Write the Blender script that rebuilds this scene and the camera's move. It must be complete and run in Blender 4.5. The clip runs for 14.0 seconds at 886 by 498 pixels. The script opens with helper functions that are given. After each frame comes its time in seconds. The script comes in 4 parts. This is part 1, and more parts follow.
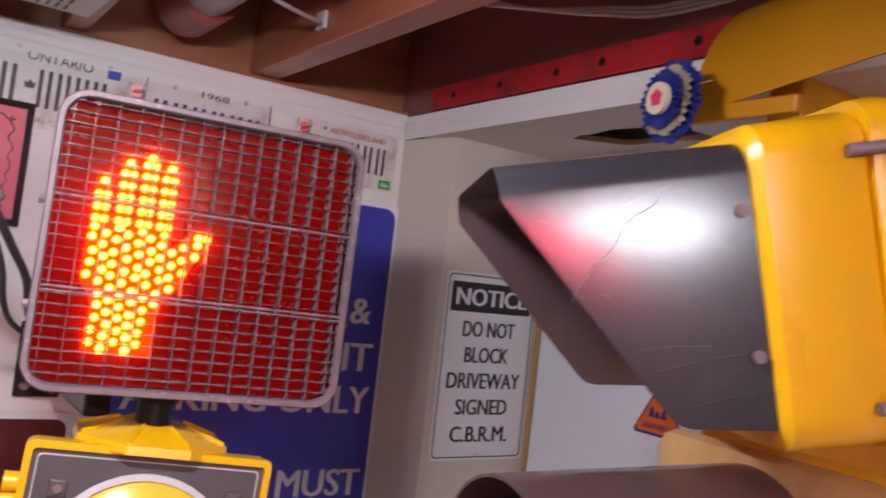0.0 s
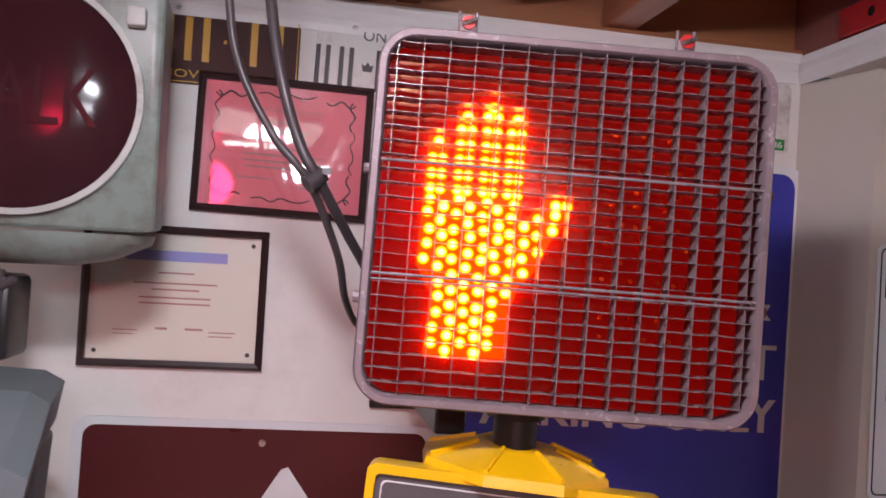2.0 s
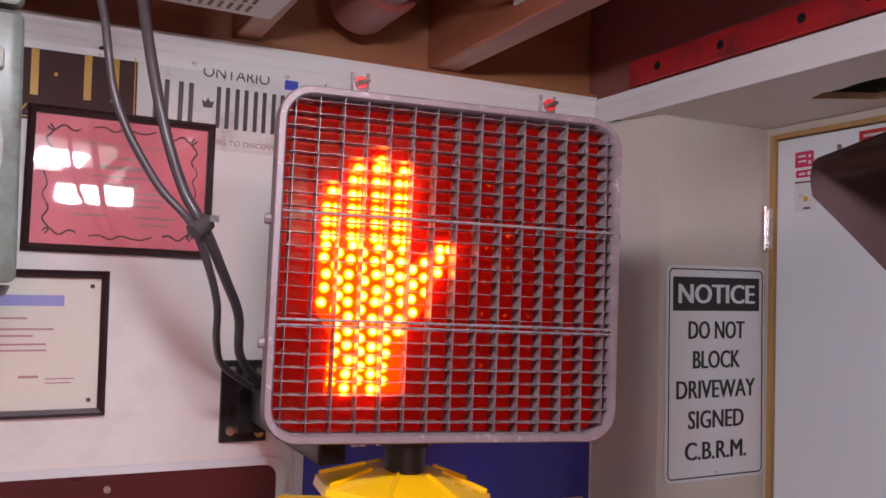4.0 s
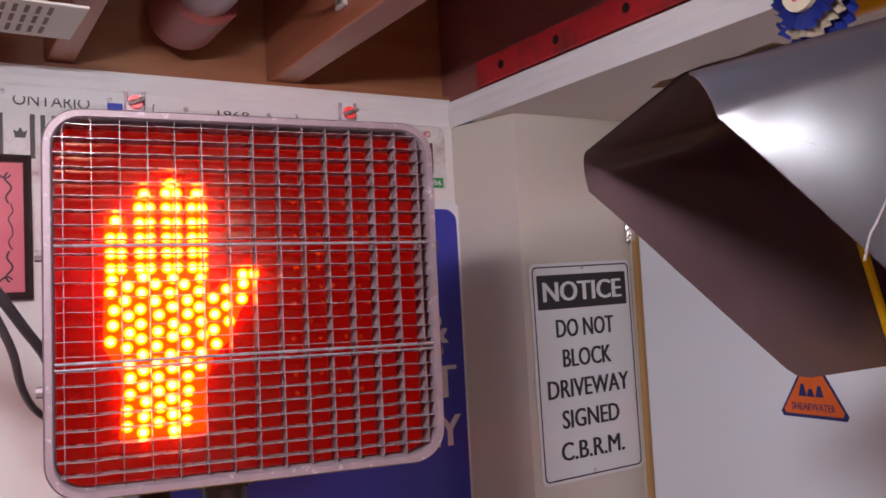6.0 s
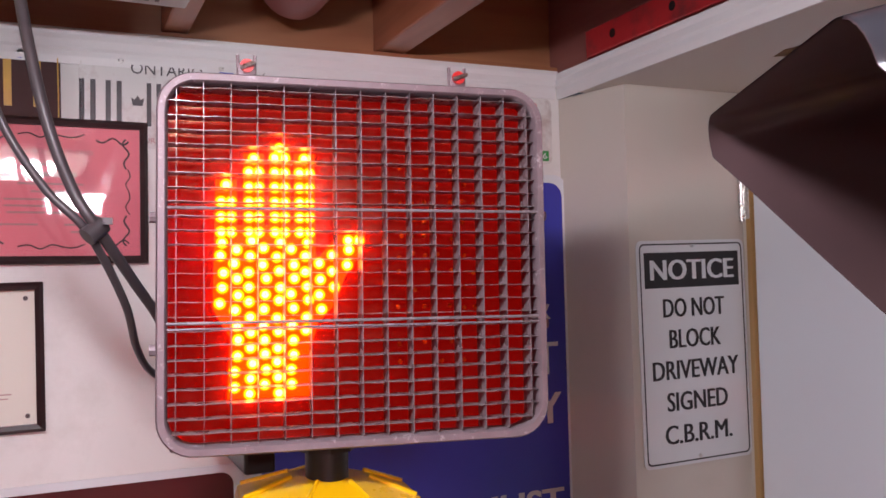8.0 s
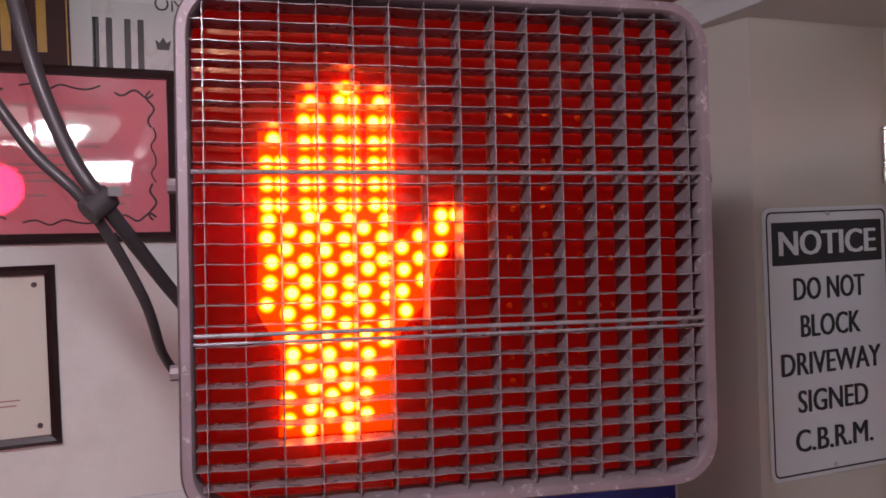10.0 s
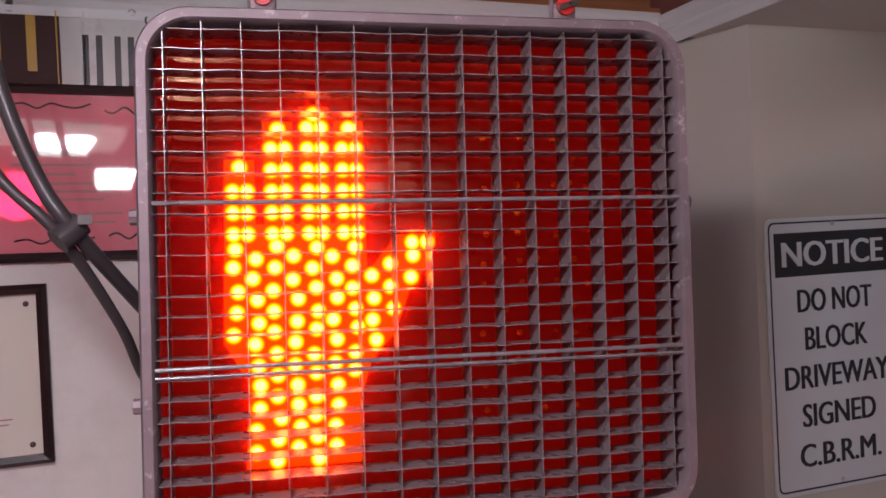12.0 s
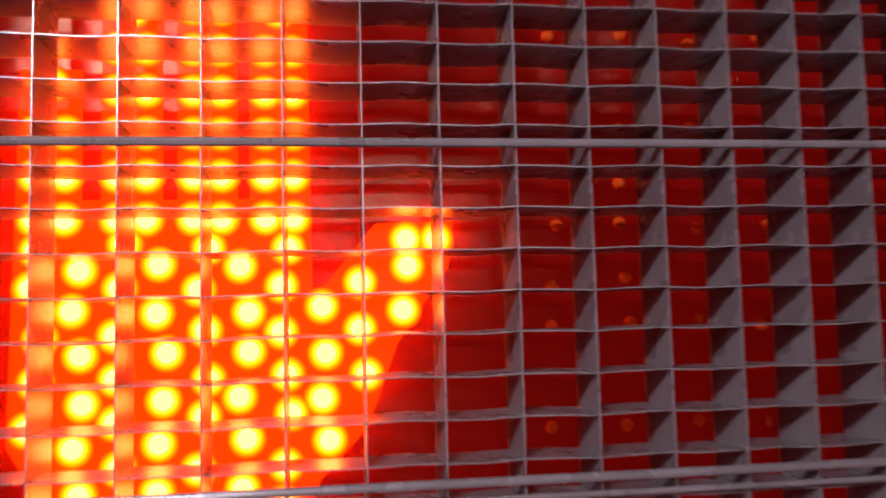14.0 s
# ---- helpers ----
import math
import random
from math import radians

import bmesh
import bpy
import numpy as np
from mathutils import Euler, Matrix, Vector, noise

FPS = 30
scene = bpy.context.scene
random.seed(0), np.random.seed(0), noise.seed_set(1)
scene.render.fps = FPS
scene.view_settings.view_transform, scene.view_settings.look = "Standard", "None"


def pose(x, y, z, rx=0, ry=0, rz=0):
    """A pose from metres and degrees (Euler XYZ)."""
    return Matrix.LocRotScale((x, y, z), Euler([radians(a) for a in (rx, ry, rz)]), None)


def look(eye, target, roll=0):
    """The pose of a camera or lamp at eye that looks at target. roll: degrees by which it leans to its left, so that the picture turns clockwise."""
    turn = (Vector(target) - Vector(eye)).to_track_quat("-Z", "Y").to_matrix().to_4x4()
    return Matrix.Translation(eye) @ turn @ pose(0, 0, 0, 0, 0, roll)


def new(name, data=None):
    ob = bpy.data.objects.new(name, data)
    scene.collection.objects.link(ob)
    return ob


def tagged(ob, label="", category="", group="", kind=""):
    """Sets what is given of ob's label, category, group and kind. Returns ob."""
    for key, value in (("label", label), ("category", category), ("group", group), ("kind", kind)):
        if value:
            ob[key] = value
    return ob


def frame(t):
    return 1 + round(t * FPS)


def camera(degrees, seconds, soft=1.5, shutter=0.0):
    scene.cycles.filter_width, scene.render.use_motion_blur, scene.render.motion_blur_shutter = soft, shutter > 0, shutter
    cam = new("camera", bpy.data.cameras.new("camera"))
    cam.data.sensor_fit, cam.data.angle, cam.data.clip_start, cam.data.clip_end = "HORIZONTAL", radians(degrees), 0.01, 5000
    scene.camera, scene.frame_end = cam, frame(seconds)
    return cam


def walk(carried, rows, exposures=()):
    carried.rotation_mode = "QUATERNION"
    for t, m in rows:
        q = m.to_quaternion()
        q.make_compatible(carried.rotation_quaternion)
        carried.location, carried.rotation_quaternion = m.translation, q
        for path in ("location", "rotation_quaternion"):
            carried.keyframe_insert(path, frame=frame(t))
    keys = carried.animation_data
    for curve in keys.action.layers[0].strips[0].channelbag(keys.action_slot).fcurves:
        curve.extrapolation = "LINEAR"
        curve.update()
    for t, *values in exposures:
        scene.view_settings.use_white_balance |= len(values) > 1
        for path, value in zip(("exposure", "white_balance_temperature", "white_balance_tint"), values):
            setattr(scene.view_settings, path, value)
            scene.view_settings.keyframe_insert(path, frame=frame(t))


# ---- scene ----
cam = camera(55.1, 14.0, soft=1.6, shutter=0.2)
PATH = [
    (0, (-0.047, 0.33, 1.578), (1.057, 1.995, 1.67), 6.7),
    (0.5, (-0.045, 0.547, 1.518), (0.836, 2.341, 1.594), 8.7),
    (1, (0.017, 0.728, 1.55), (0.844, 2.547, 1.636), 9.6),
    (1.5, (0.107, 0.744, 1.561), (0.747, 2.638, 1.594), 10.2),
    (2, (0.053, 0.644, 1.534), (0.403, 2.612, 1.573), 3.8),
    (2.5, (-0.044, 0.589, 1.548), (0.476, 2.517, 1.654), -1.4),
    (2.7, (-0.053, 0.592, 1.55), (0.551, 2.494, 1.68), -1.3),
    (4.8, (-0.137, 0.621, 1.568), (0.815, 2.379, 1.629), 1.9),
    (5, (-0.096, 0.621, 1.567), (0.88, 2.365, 1.645), 1.7),
    (5.5, (0.005, 0.625, 1.568), (0.996, 2.36, 1.659), 0.2),
    (6, (0.032, 0.598, 1.574), (1.065, 2.307, 1.679), -3.0),
    (6.5, (0.031, 0.587, 1.584), (1.132, 2.254, 1.683), -4.6),
    (7, (0.025, 0.59, 1.596), (1.051, 2.299, 1.758), -4.2),
    (7.5, (0.023, 0.597, 1.575), (0.898, 2.392, 1.679), -2.2),
    (7.7, (0.026, 0.599, 1.565), (0.871, 2.409, 1.65), -1.7),
    (9.8, (0.0892, 0.9223, 1.572), (0.862, 2.768, 1.567), -1.3),
    (10, (0.0802, 0.8983, 1.586), (0.817, 2.759, 1.57), -1.8),
    (10.5, (0.0902, 0.8893, 1.588), (0.802, 2.758, 1.546), -1.9),
    (11, (0.1115, 0.8924, 1.587), (0.81, 2.767, 1.537), -1.7),
    (11.5, (0.1262, 0.8957, 1.594), (0.834, 2.772, 1.543), -1.8),
    (12, (0.1238, 0.8959, 1.607), (0.817, 2.782, 1.592), -2.2),
    (12.5, (0.1235, 0.9308, 1.598), (0.826, 2.812, 1.621), -1.7),
    (13, (0.1595, 0.9918, 1.568), (0.8452, 2.8744, 1.591), -0.9),
    (13.5, (0.2205, 1.0463, 1.583), (0.8811, 2.9342, 1.608), -1.1),
    (14, (0.256, 1.224, 1.584), (0.827, 3.137, 1.701), -2.1),
]
walk(cam, [(t, look(eye, target, roll)) for t, eye, target, roll in PATH],
     [(0, 0.28), (1.5, 0.2), (2.7, 0.2), (4.8, 0.36), (7.7, 0.46), (9.8, -0.28), (13, -0.36), (14, -0.45)])

# ---- light ----
world = bpy.data.worlds.new("world")
scene.world = world
world.use_nodes = True
world.node_tree.nodes["Background"].inputs[0].default_value = (0.75, 0.82, 1.0, 1)
world.node_tree.nodes["Background"].inputs[1].default_value = 0.06


def area_lamp(name, m, sx, sy, watts, colour):
    data = bpy.data.lights.new(name, "AREA")
    data.shape, data.size, data.size_y, data.energy, data.color = "RECTANGLE", sx, sy, watts, colour
    ob = new(name, data)
    ob.matrix_world = m
    return ob


# a shop light that hangs over the walk and faces down into the corner; the strip light behind it glows by itself
SHOP = look((-0.05, 0.88, 1.955), (0.2, 1.3, 1.2))
area_lamp("shop_light_lamp", SHOP @ pose(0, 0, -0.04), 0.16, 0.06, 8.5, (0.98, 0.94, 1.05))
# added fill from the left, no known lamp stands there
SIDE = look((-1.35, 0.85, 1.94), (-0.2, 2.1, 1.45))
area_lamp("side_fill_lamp", SIDE @ pose(0, 0, -0.04), 0.6, 0.08, 2.0, (1.0, 0.94, 1.0))

# ---- materials ----


def mat(name, colour, rough=0.5, metal=0.0, var=0.06, scale=12.0, bump=0.0, bscale=60.0, dirt=None, dirt_amount=0.0, dirt_scale=5.0, coat=0.0, dirt_from=0.56):
    """A painted, metal or wood surface: base colour, variation at two scales, fine relief, patches of dirt."""
    m = bpy.data.materials.new(name)
    m.use_nodes = True
    nt = m.node_tree
    N, L = nt.nodes, nt.links
    b = N["Principled BSDF"]
    b.inputs["Roughness"].default_value = rough
    b.inputs["Metallic"].default_value = metal
    b.inputs["Coat Weight"].default_value = coat
    tc = N.new("ShaderNodeTexCoord")
    n1 = N.new("ShaderNodeTexNoise")
    n1.inputs["Scale"].default_value, n1.inputs["Detail"].default_value = scale, 6
    L.new(tc.outputs["Object"], n1.inputs["Vector"])
    mr = N.new("ShaderNodeMapRange")
    mr.inputs[3].default_value, mr.inputs[4].default_value = 1 - var * 2, 1 + var * 2
    L.new(n1.outputs["Fac"], mr.inputs[0])
    mul = N.new("ShaderNodeVectorMath")
    mul.operation = "SCALE"
    mul.inputs[0].default_value = colour
    L.new(mr.outputs[0], mul.inputs["Scale"])
    out = mul.outputs[0]
    if dirt:
        n2 = N.new("ShaderNodeTexNoise")
        n2.inputs["Scale"].default_value, n2.inputs["Detail"].default_value, n2.inputs["Roughness"].default_value = dirt_scale, 9, 0.7
        L.new(tc.outputs["Object"], n2.inputs["Vector"])
        r2 = N.new("ShaderNodeMapRange")
        r2.inputs[1].default_value, r2.inputs[2].default_value = dirt_from, dirt_from + 0.18
        r2.inputs[4].default_value = dirt_amount
        L.new(n2.outputs["Fac"], r2.inputs[0])
        mx = N.new("ShaderNodeMix")
        mx.data_type = "RGBA"
        L.new(r2.outputs[0], mx.inputs[0])
        L.new(out, mx.inputs[6])
        mx.inputs[7].default_value = (*dirt, 1)
        out = mx.outputs[2]
    L.new(out, b.inputs["Base Color"])
    r3 = N.new("ShaderNodeMapRange")
    r3.inputs[3].default_value, r3.inputs[4].default_value = max(0.02, rough - 0.1), min(1, rough + 0.1)
    L.new(n1.outputs["Fac"], r3.inputs[0])
    L.new(r3.outputs[0], b.inputs["Roughness"])
    if bump:
        n4 = N.new("ShaderNodeTexNoise")
        n4.inputs["Scale"].default_value, n4.inputs["Detail"].default_value = bscale, 5
        L.new(tc.outputs["Object"], n4.inputs["Vector"])
        bp = N.new("ShaderNodeBump")
        bp.inputs["Strength"].default_value, bp.inputs["Distance"].default_value = bump, 0.002
        L.new(n4.outputs["Fac"], bp.inputs["Height"])
        L.new(bp.outputs[0], b.inputs["Normal"])
    return m


def wood(name, c1, c2, axis, rough=0.5, scale=1.0):
    """Sawn timber with grain along one axis."""
    m = bpy.data.materials.new(name)
    m.use_nodes = True
    nt = m.node_tree
    N, L = nt.nodes, nt.links
    b = N["Principled BSDF"]
    tc, mp = N.new("ShaderNodeTexCoord"), N.new("ShaderNodeMapping")
    s = [38 * scale, 38 * scale, 38 * scale]
    s[axis] = 2.2 * scale
    mp.inputs["Scale"].default_value = s
    n1 = N.new("ShaderNodeTexNoise")
    n1.inputs["Scale"].default_value, n1.inputs["Detail"].default_value, n1.inputs["Distortion"].default_value = 1.0, 7, 0.6
    n2 = N.new("ShaderNodeTexNoise")
    n2.inputs["Scale"].default_value, n2.inputs["Detail"].default_value = 2.3, 4
    cr = N.new("ShaderNodeValToRGB")
    cr.color_ramp.elements[0].color, cr.color_ramp.elements[1].color = (*c1, 1), (*c2, 1)
    cr.color_ramp.elements[0].position, cr.color_ramp.elements[1].position = 0.3, 0.72
    L.new(tc.outputs["Object"], mp.inputs[0])
    L.new(mp.outputs[0], n1.inputs["Vector"])
    L.new(tc.outputs["Object"], n2.inputs["Vector"])
    ad = N.new("ShaderNodeMath")
    ad.operation = "MULTIPLY_ADD"
    ad.inputs[1].default_value = 0.5
    L.new(n2.outputs["Fac"], ad.inputs[0])
    sc = N.new("ShaderNodeMath")
    sc.operation = "MULTIPLY"
    sc.inputs[1].default_value = 0.55
    L.new(n1.outputs["Fac"], sc.inputs[0])
    L.new(sc.outputs[0], ad.inputs[2])
    L.new(ad.outputs[0], cr.inputs[0])
    L.new(cr.outputs[0], b.inputs["Base Color"])
    b.inputs["Roughness"].default_value = rough
    bp = N.new("ShaderNodeBump")
    bp.inputs["Strength"].default_value, bp.inputs["Distance"].default_value = 0.35, 0.002
    L.new(n1.outputs["Fac"], bp.inputs["Height"])
    L.new(bp.outputs[0], b.inputs["Normal"])
    return m


def glow(name, colour, strength):
    m = bpy.data.materials.new(name)
    m.use_nodes = True
    b = m.node_tree.nodes["Principled BSDF"]
    b.inputs["Base Color"].default_value = (*[0.2 * c for c in colour], 1)
    b.inputs["Roughness"].default_value = 0.6
    b.inputs["Emission Color"].default_value = (*colour, 1)
    b.inputs["Emission Strength"].default_value = strength
    return m


def lit_lens(name, colour, rough, light, strength, spec=0.1):
    """Red plastic lens sheet; an even emission stands in for lamp light scattered in it."""
    m = mat(name, colour, rough, var=0.12, scale=16)
    b = m.node_tree.nodes["Principled BSDF"]
    b.inputs["Specular IOR Level"].default_value = spec
    b.inputs["Emission Color"].default_value = (*light, 1)
    b.inputs["Emission Strength"].default_value = strength
    return m


def lamp_bloom(name, radius):
    """Bloom round one lamp as a painted emissive disc: yellow-white at its centre, red-orange at its edge."""
    m = bpy.data.materials.new(name)
    m.use_nodes = True
    N, L = m.node_tree.nodes, m.node_tree.links
    b = N["Principled BSDF"]
    b.inputs["Base Color"].default_value = (0.2, 0.01, 0.003, 1)
    b.inputs["Specular IOR Level"].default_value = 0.1
    tc, ln, mr, cr = (N.new("ShaderNode" + k) for k in ("TexCoord", "VectorMath", "MapRange", "ValToRGB"))
    ln.operation = "LENGTH"
    L.new(tc.outputs["Object"], ln.inputs[0])
    mr.inputs[1].default_value, mr.inputs[2].default_value = 0.0, radius
    L.new(ln.outputs["Value"], mr.inputs[0])
    L.new(mr.outputs[0], cr.inputs[0])
    e = cr.color_ramp.elements
    e[0].position, e[0].color = 0.54, (0.9, 0.36, 0.016, 1)
    e[1].position, e[1].color = 1.0, (0.2, 0.012, 0.0, 1)
    for at, glow_colour in ((0.7, (0.8, 0.19, 0.0, 1)), (0.88, (0.4, 0.055, 0.0, 1))):
        e.new(at).color = glow_colour
    L.new(cr.outputs[0], b.inputs["Emission Color"])
    b.inputs["Emission Strength"].default_value = 8.0
    return m


def pane(name, tint=(1, 1, 1), rough=0.02):
    """Clear glass: lets light straight through, with a mirror sheen by Fresnel."""
    m = bpy.data.materials.new(name)
    m.use_nodes = True
    N, L = m.node_tree.nodes, m.node_tree.links
    t, g, f, x = (N.new("ShaderNode" + k) for k in ("BsdfTransparent", "BsdfGlossy", "Fresnel", "MixShader"))
    t.inputs[0].default_value = (*tint, 1)
    g.inputs["Roughness"].default_value = rough
    f.inputs[0].default_value = 1.5
    L.new(f.outputs[0], x.inputs[0])
    L.new(t.outputs[0], x.inputs[1])
    L.new(g.outputs[0], x.inputs[2])
    L.new(x.outputs[0], N["Material Output"].inputs[0])
    return m


def cloudy_halo_sheet(name, tint, scatter, share):
    """An added clear sheet, slightly clouded to make a halo: most light goes straight through, some scatters."""
    m = bpy.data.materials.new(name)
    m.use_nodes = True
    N, L = m.node_tree.nodes, m.node_tree.links
    t, d, x = (N.new("ShaderNode" + k) for k in ("BsdfTransparent", "BsdfTranslucent", "MixShader"))
    t.inputs[0].default_value, d.inputs[0].default_value = (*tint, 1), (*scatter, 1)
    x.inputs[0].default_value = share
    L.new(t.outputs[0], x.inputs[1])
    L.new(d.outputs[0], x.inputs[2])
    L.new(x.outputs[0], N["Material Output"].inputs[0])
    return m


WHITE_WALL = mat("white_wall_paint", (0.78, 0.765, 0.74), 0.55, var=0.025, scale=3, bump=0.12, bscale=90, dirt=(0.56, 0.53, 0.49), dirt_amount=0.5, dirt_scale=3.0)
BEIGE_WALL = mat("cream_drywall_paint", (0.6, 0.55, 0.485), 0.6, var=0.03, scale=3, bump=0.12, bscale=80, dirt=(0.5, 0.44, 0.36), dirt_amount=0.4, dirt_scale=3)
TRIM = mat("white_trim_paint", (0.76, 0.74, 0.74), 0.42, var=0.02, scale=8)
DOOR_WHITE = mat("white_door_paint", (0.79, 0.84, 0.9), 0.4, var=0.02, scale=2, bump=0.05, dirt=(0.6, 0.62, 0.66), dirt_amount=0.3, dirt_scale=1.6)
JAMB_WOOD = wood("pine_jamb", (0.36, 0.2, 0.07), (0.55, 0.34, 0.14), 2, 0.45)
JOIST_WOOD = wood("joist_timber", (0.26, 0.075, 0.04), (0.44, 0.16, 0.08), 1, 0.34)
RIM_WOOD = wood("rim_board", (0.22, 0.066, 0.034), (0.44, 0.19, 0.085), 0, 0.42, 0.35)
DECK_WOOD = wood("floor_deck_underside", (0.3, 0.085, 0.06), (0.46, 0.165, 0.12), 0, 0.4, 0.5)
MAROON_WOOD = wood("stained_beam", (0.2, 0.066, 0.06), (0.32, 0.12, 0.1), 1, 0.3)
RED_BOARD = mat("red_painted_board", (0.4, 0.02, 0.024), 0.4, var=0.16, scale=9, bump=0.3, bscale=30, dirt=(0.12, 0.025, 0.025), dirt_amount=0.9, dirt_scale=11, dirt_from=0.5)
FLOOR_GREY = mat("pale_grey_concrete", (0.58, 0.565, 0.56), 0.75, var=0.1, scale=4, bump=0.3)
BLACK_PAINT = mat("black_enamel", (0.012, 0.011, 0.012), 0.35, var=0.1, scale=20, bump=0.1, bscale=120)
HOOD_SKIN = mat("scuffed_glossy_hood", (0.03, 0.031, 0.038), 0.3, var=0.2, scale=5, bump=0.1, bscale=7, dirt=(0.09, 0.085, 0.085), dirt_amount=0.5, dirt_scale=9, coat=1.0)
for socket, value in (("Coat Roughness", 0.19), ("Coat IOR", 1.48), ("Specular IOR Level", 0.15)):
    HOOD_SKIN.node_tree.nodes["Principled BSDF"].inputs[socket].default_value = value
# black lining lifted towards maroon: red lamp light and fill put into the colour
HOOD_INSIDE = mat("reddened_black_hood_lining", (0.075, 0.042, 0.044), 0.4, var=0.15, scale=9, dirt=(0.1, 0.06, 0.06), dirt_amount=0.5, dirt_scale=9)
HOOD_INSIDE.node_tree.nodes["Principled BSDF"].inputs["Coat Weight"].default_value = 0.6
HOOD_INSIDE.node_tree.nodes["Principled BSDF"].inputs["Coat Roughness"].default_value = 0.08
YELLOW = mat("signal_yellow_enamel", (0.84, 0.46, 0.004), 0.3, var=0.04, scale=6, bump=0.06, bscale=40, dirt=(0.45, 0.2, 0.02), dirt_amount=0.3, dirt_scale=5, coat=0.3)
# darker copy of the yellow: shade under the visor put into the colour, plus stains
YELLOW_SHADED = mat("shaded_stained_yellow_enamel", (0.52, 0.23, 0.006), 0.42, var=0.1, scale=5, bump=0.1, bscale=30, dirt=(0.3, 0.1, 0.01), dirt_amount=0.6, dirt_scale=4)
BEZEL = mat("scuffed_grey_bezel", (0.19, 0.14, 0.153), 0.52, metal=0.15, var=0.16, scale=30, bump=0.3, bscale=70, dirt=(0.62, 0.57, 0.58), dirt_amount=0.8, dirt_scale=70, dirt_from=0.58)
LOUVRE = mat("grey_louvre_sheet", (0.21, 0.178, 0.19), 0.28, metal=0.15, var=0.2, scale=40, bump=0.06, bscale=150, dirt=(0.26, 0.23, 0.24), dirt_amount=0.35, dirt_scale=30)
STEEL = mat("bright_steel", (0.62, 0.6, 0.58), 0.28, metal=1.0, var=0.08, scale=60)
RED_PLASTIC = mat("red_latch_enamel", (0.5, 0.02, 0.02), 0.3, var=0.05)
# weak emission painted in for scattered lamp light; the sheet is no lamp
LENS_RED = lit_lens("dark_red_lens", (0.14, 0.004, 0.005), 0.2, (1.0, 0.013, 0.012), 0.1, 0.2)
HALO_SHEET = cloudy_halo_sheet("clouded_red_halo_sheet", (1.0, 0.9, 0.8), (1.0, 0.06, 0.0), 0.1)
LED_OFF = mat("unlit_amber_led", (0.65, 0.12, 0.02), 0.15, var=0.1, scale=40)
LED_CORE = glow("lit_led_dome", (1.0, 0.115, 0.026), 48.0)
LED_BLOOM = lamp_bloom("led_bloom_disc", 0.0077)
LED_FIELD_GLOW = lit_lens("painted_field_glow", (0.3, 0.008, 0.003), 0.3, (1.0, 0.06, 0.0), 1.6)
RUBBER = mat("black_cable_sheath", (0.055, 0.046, 0.05), 0.4, var=0.15, scale=30)
BLUE = mat("blue_sign_sheeting", (0.04, 0.047, 0.38), 0.35, var=0.06, scale=4, dirt=(0.05, 0.06, 0.2), dirt_amount=0.3)
LETTER_WHITE = mat("white_sign_lettering", (0.62, 0.6, 0.62), 0.4, var=0.04, scale=30)
SIGN_WHITE = mat("white_sign_sheeting", (0.72, 0.74, 0.76), 0.35, var=0.02, scale=5, dirt=(0.55, 0.56, 0.56), dirt_amount=0.25)
SIGN_BLACK = mat("black_sign_ink", (0.015, 0.012, 0.014), 0.4, var=0.05, scale=40)
MAROON = mat("maroon_sign_sheeting", (0.085, 0.012, 0.014), 0.3, var=0.1, scale=4, dirt=(0.16, 0.04, 0.03), dirt_amount=0.3)
PINK_PAPER = mat("pink_certificate_paper", (0.74, 0.19, 0.24), 0.6, var=0.05, scale=3)
CREAM_PAPER = mat("cream_certificate_paper", (0.72, 0.68, 0.6), 0.6, var=0.04, scale=3)
INK = mat("dark_print", (0.05, 0.03, 0.035), 0.6)
FAINT_INK = mat("faded_print", (0.42, 0.22, 0.22), 0.6)
LILAC_INK = mat("lilac_print", (0.3, 0.3, 0.62), 0.6)
FRAME_WOOD = mat("dark_picture_frame", (0.03, 0.012, 0.013), 0.35, var=0.2, scale=18, bump=0.1)
SCRATCH = mat("bare_metal_scratch", (0.2, 0.195, 0.2), 0.5, metal=0.5, var=0.3, scale=60)
GLASS = pane("picture_glass", rough=0.03)
PLATE_WHITE = mat("white_plate_enamel", (0.7, 0.68, 0.66), 0.4, var=0.05, scale=9, dirt=(0.4, 0.3, 0.27), dirt_amount=0.7, dirt_scale=14, dirt_from=0.5)
PLATE_BLACK = mat("dark_maroon_plate_enamel", (0.06, 0.018, 0.016), 0.65, var=0.15, scale=9, dirt=(0.08, 0.05, 0.03), dirt_amount=0.4, dirt_scale=9)
PLATE_YELLOW = mat("yellow_plate_enamel", (0.62, 0.34, 0.02), 0.4, var=0.1, scale=30)
PLATE_INK = mat("black_plate_numerals", (0.05, 0.04, 0.045), 0.45, var=0.15, scale=20)
BLUE_STICKER = mat("blue_sticker", (0.05, 0.07, 0.5), 0.4)
GREEN = mat("green_sticker", (0.02, 0.25, 0.05), 0.4)
PINK_STICKER = mat("pink_sticker", (0.6, 0.03, 0.12), 0.4)
RED_STICKER = mat("red_sticker", (0.5, 0.03, 0.03), 0.4)
ORANGE_STICKER = mat("orange_sticker", (0.75, 0.14, 0.02), 0.45)
NAVY_STICKER = mat("navy_sticker", (0.02, 0.03, 0.15), 0.45)
TEAL = mat("weathered_teal_enamel", (0.2, 0.26, 0.235), 0.38, var=0.12, scale=7, bump=0.15, bscale=50, dirt=(0.085, 0.05, 0.036), dirt_amount=0.95, dirt_scale=4.5, dirt_from=0.47)
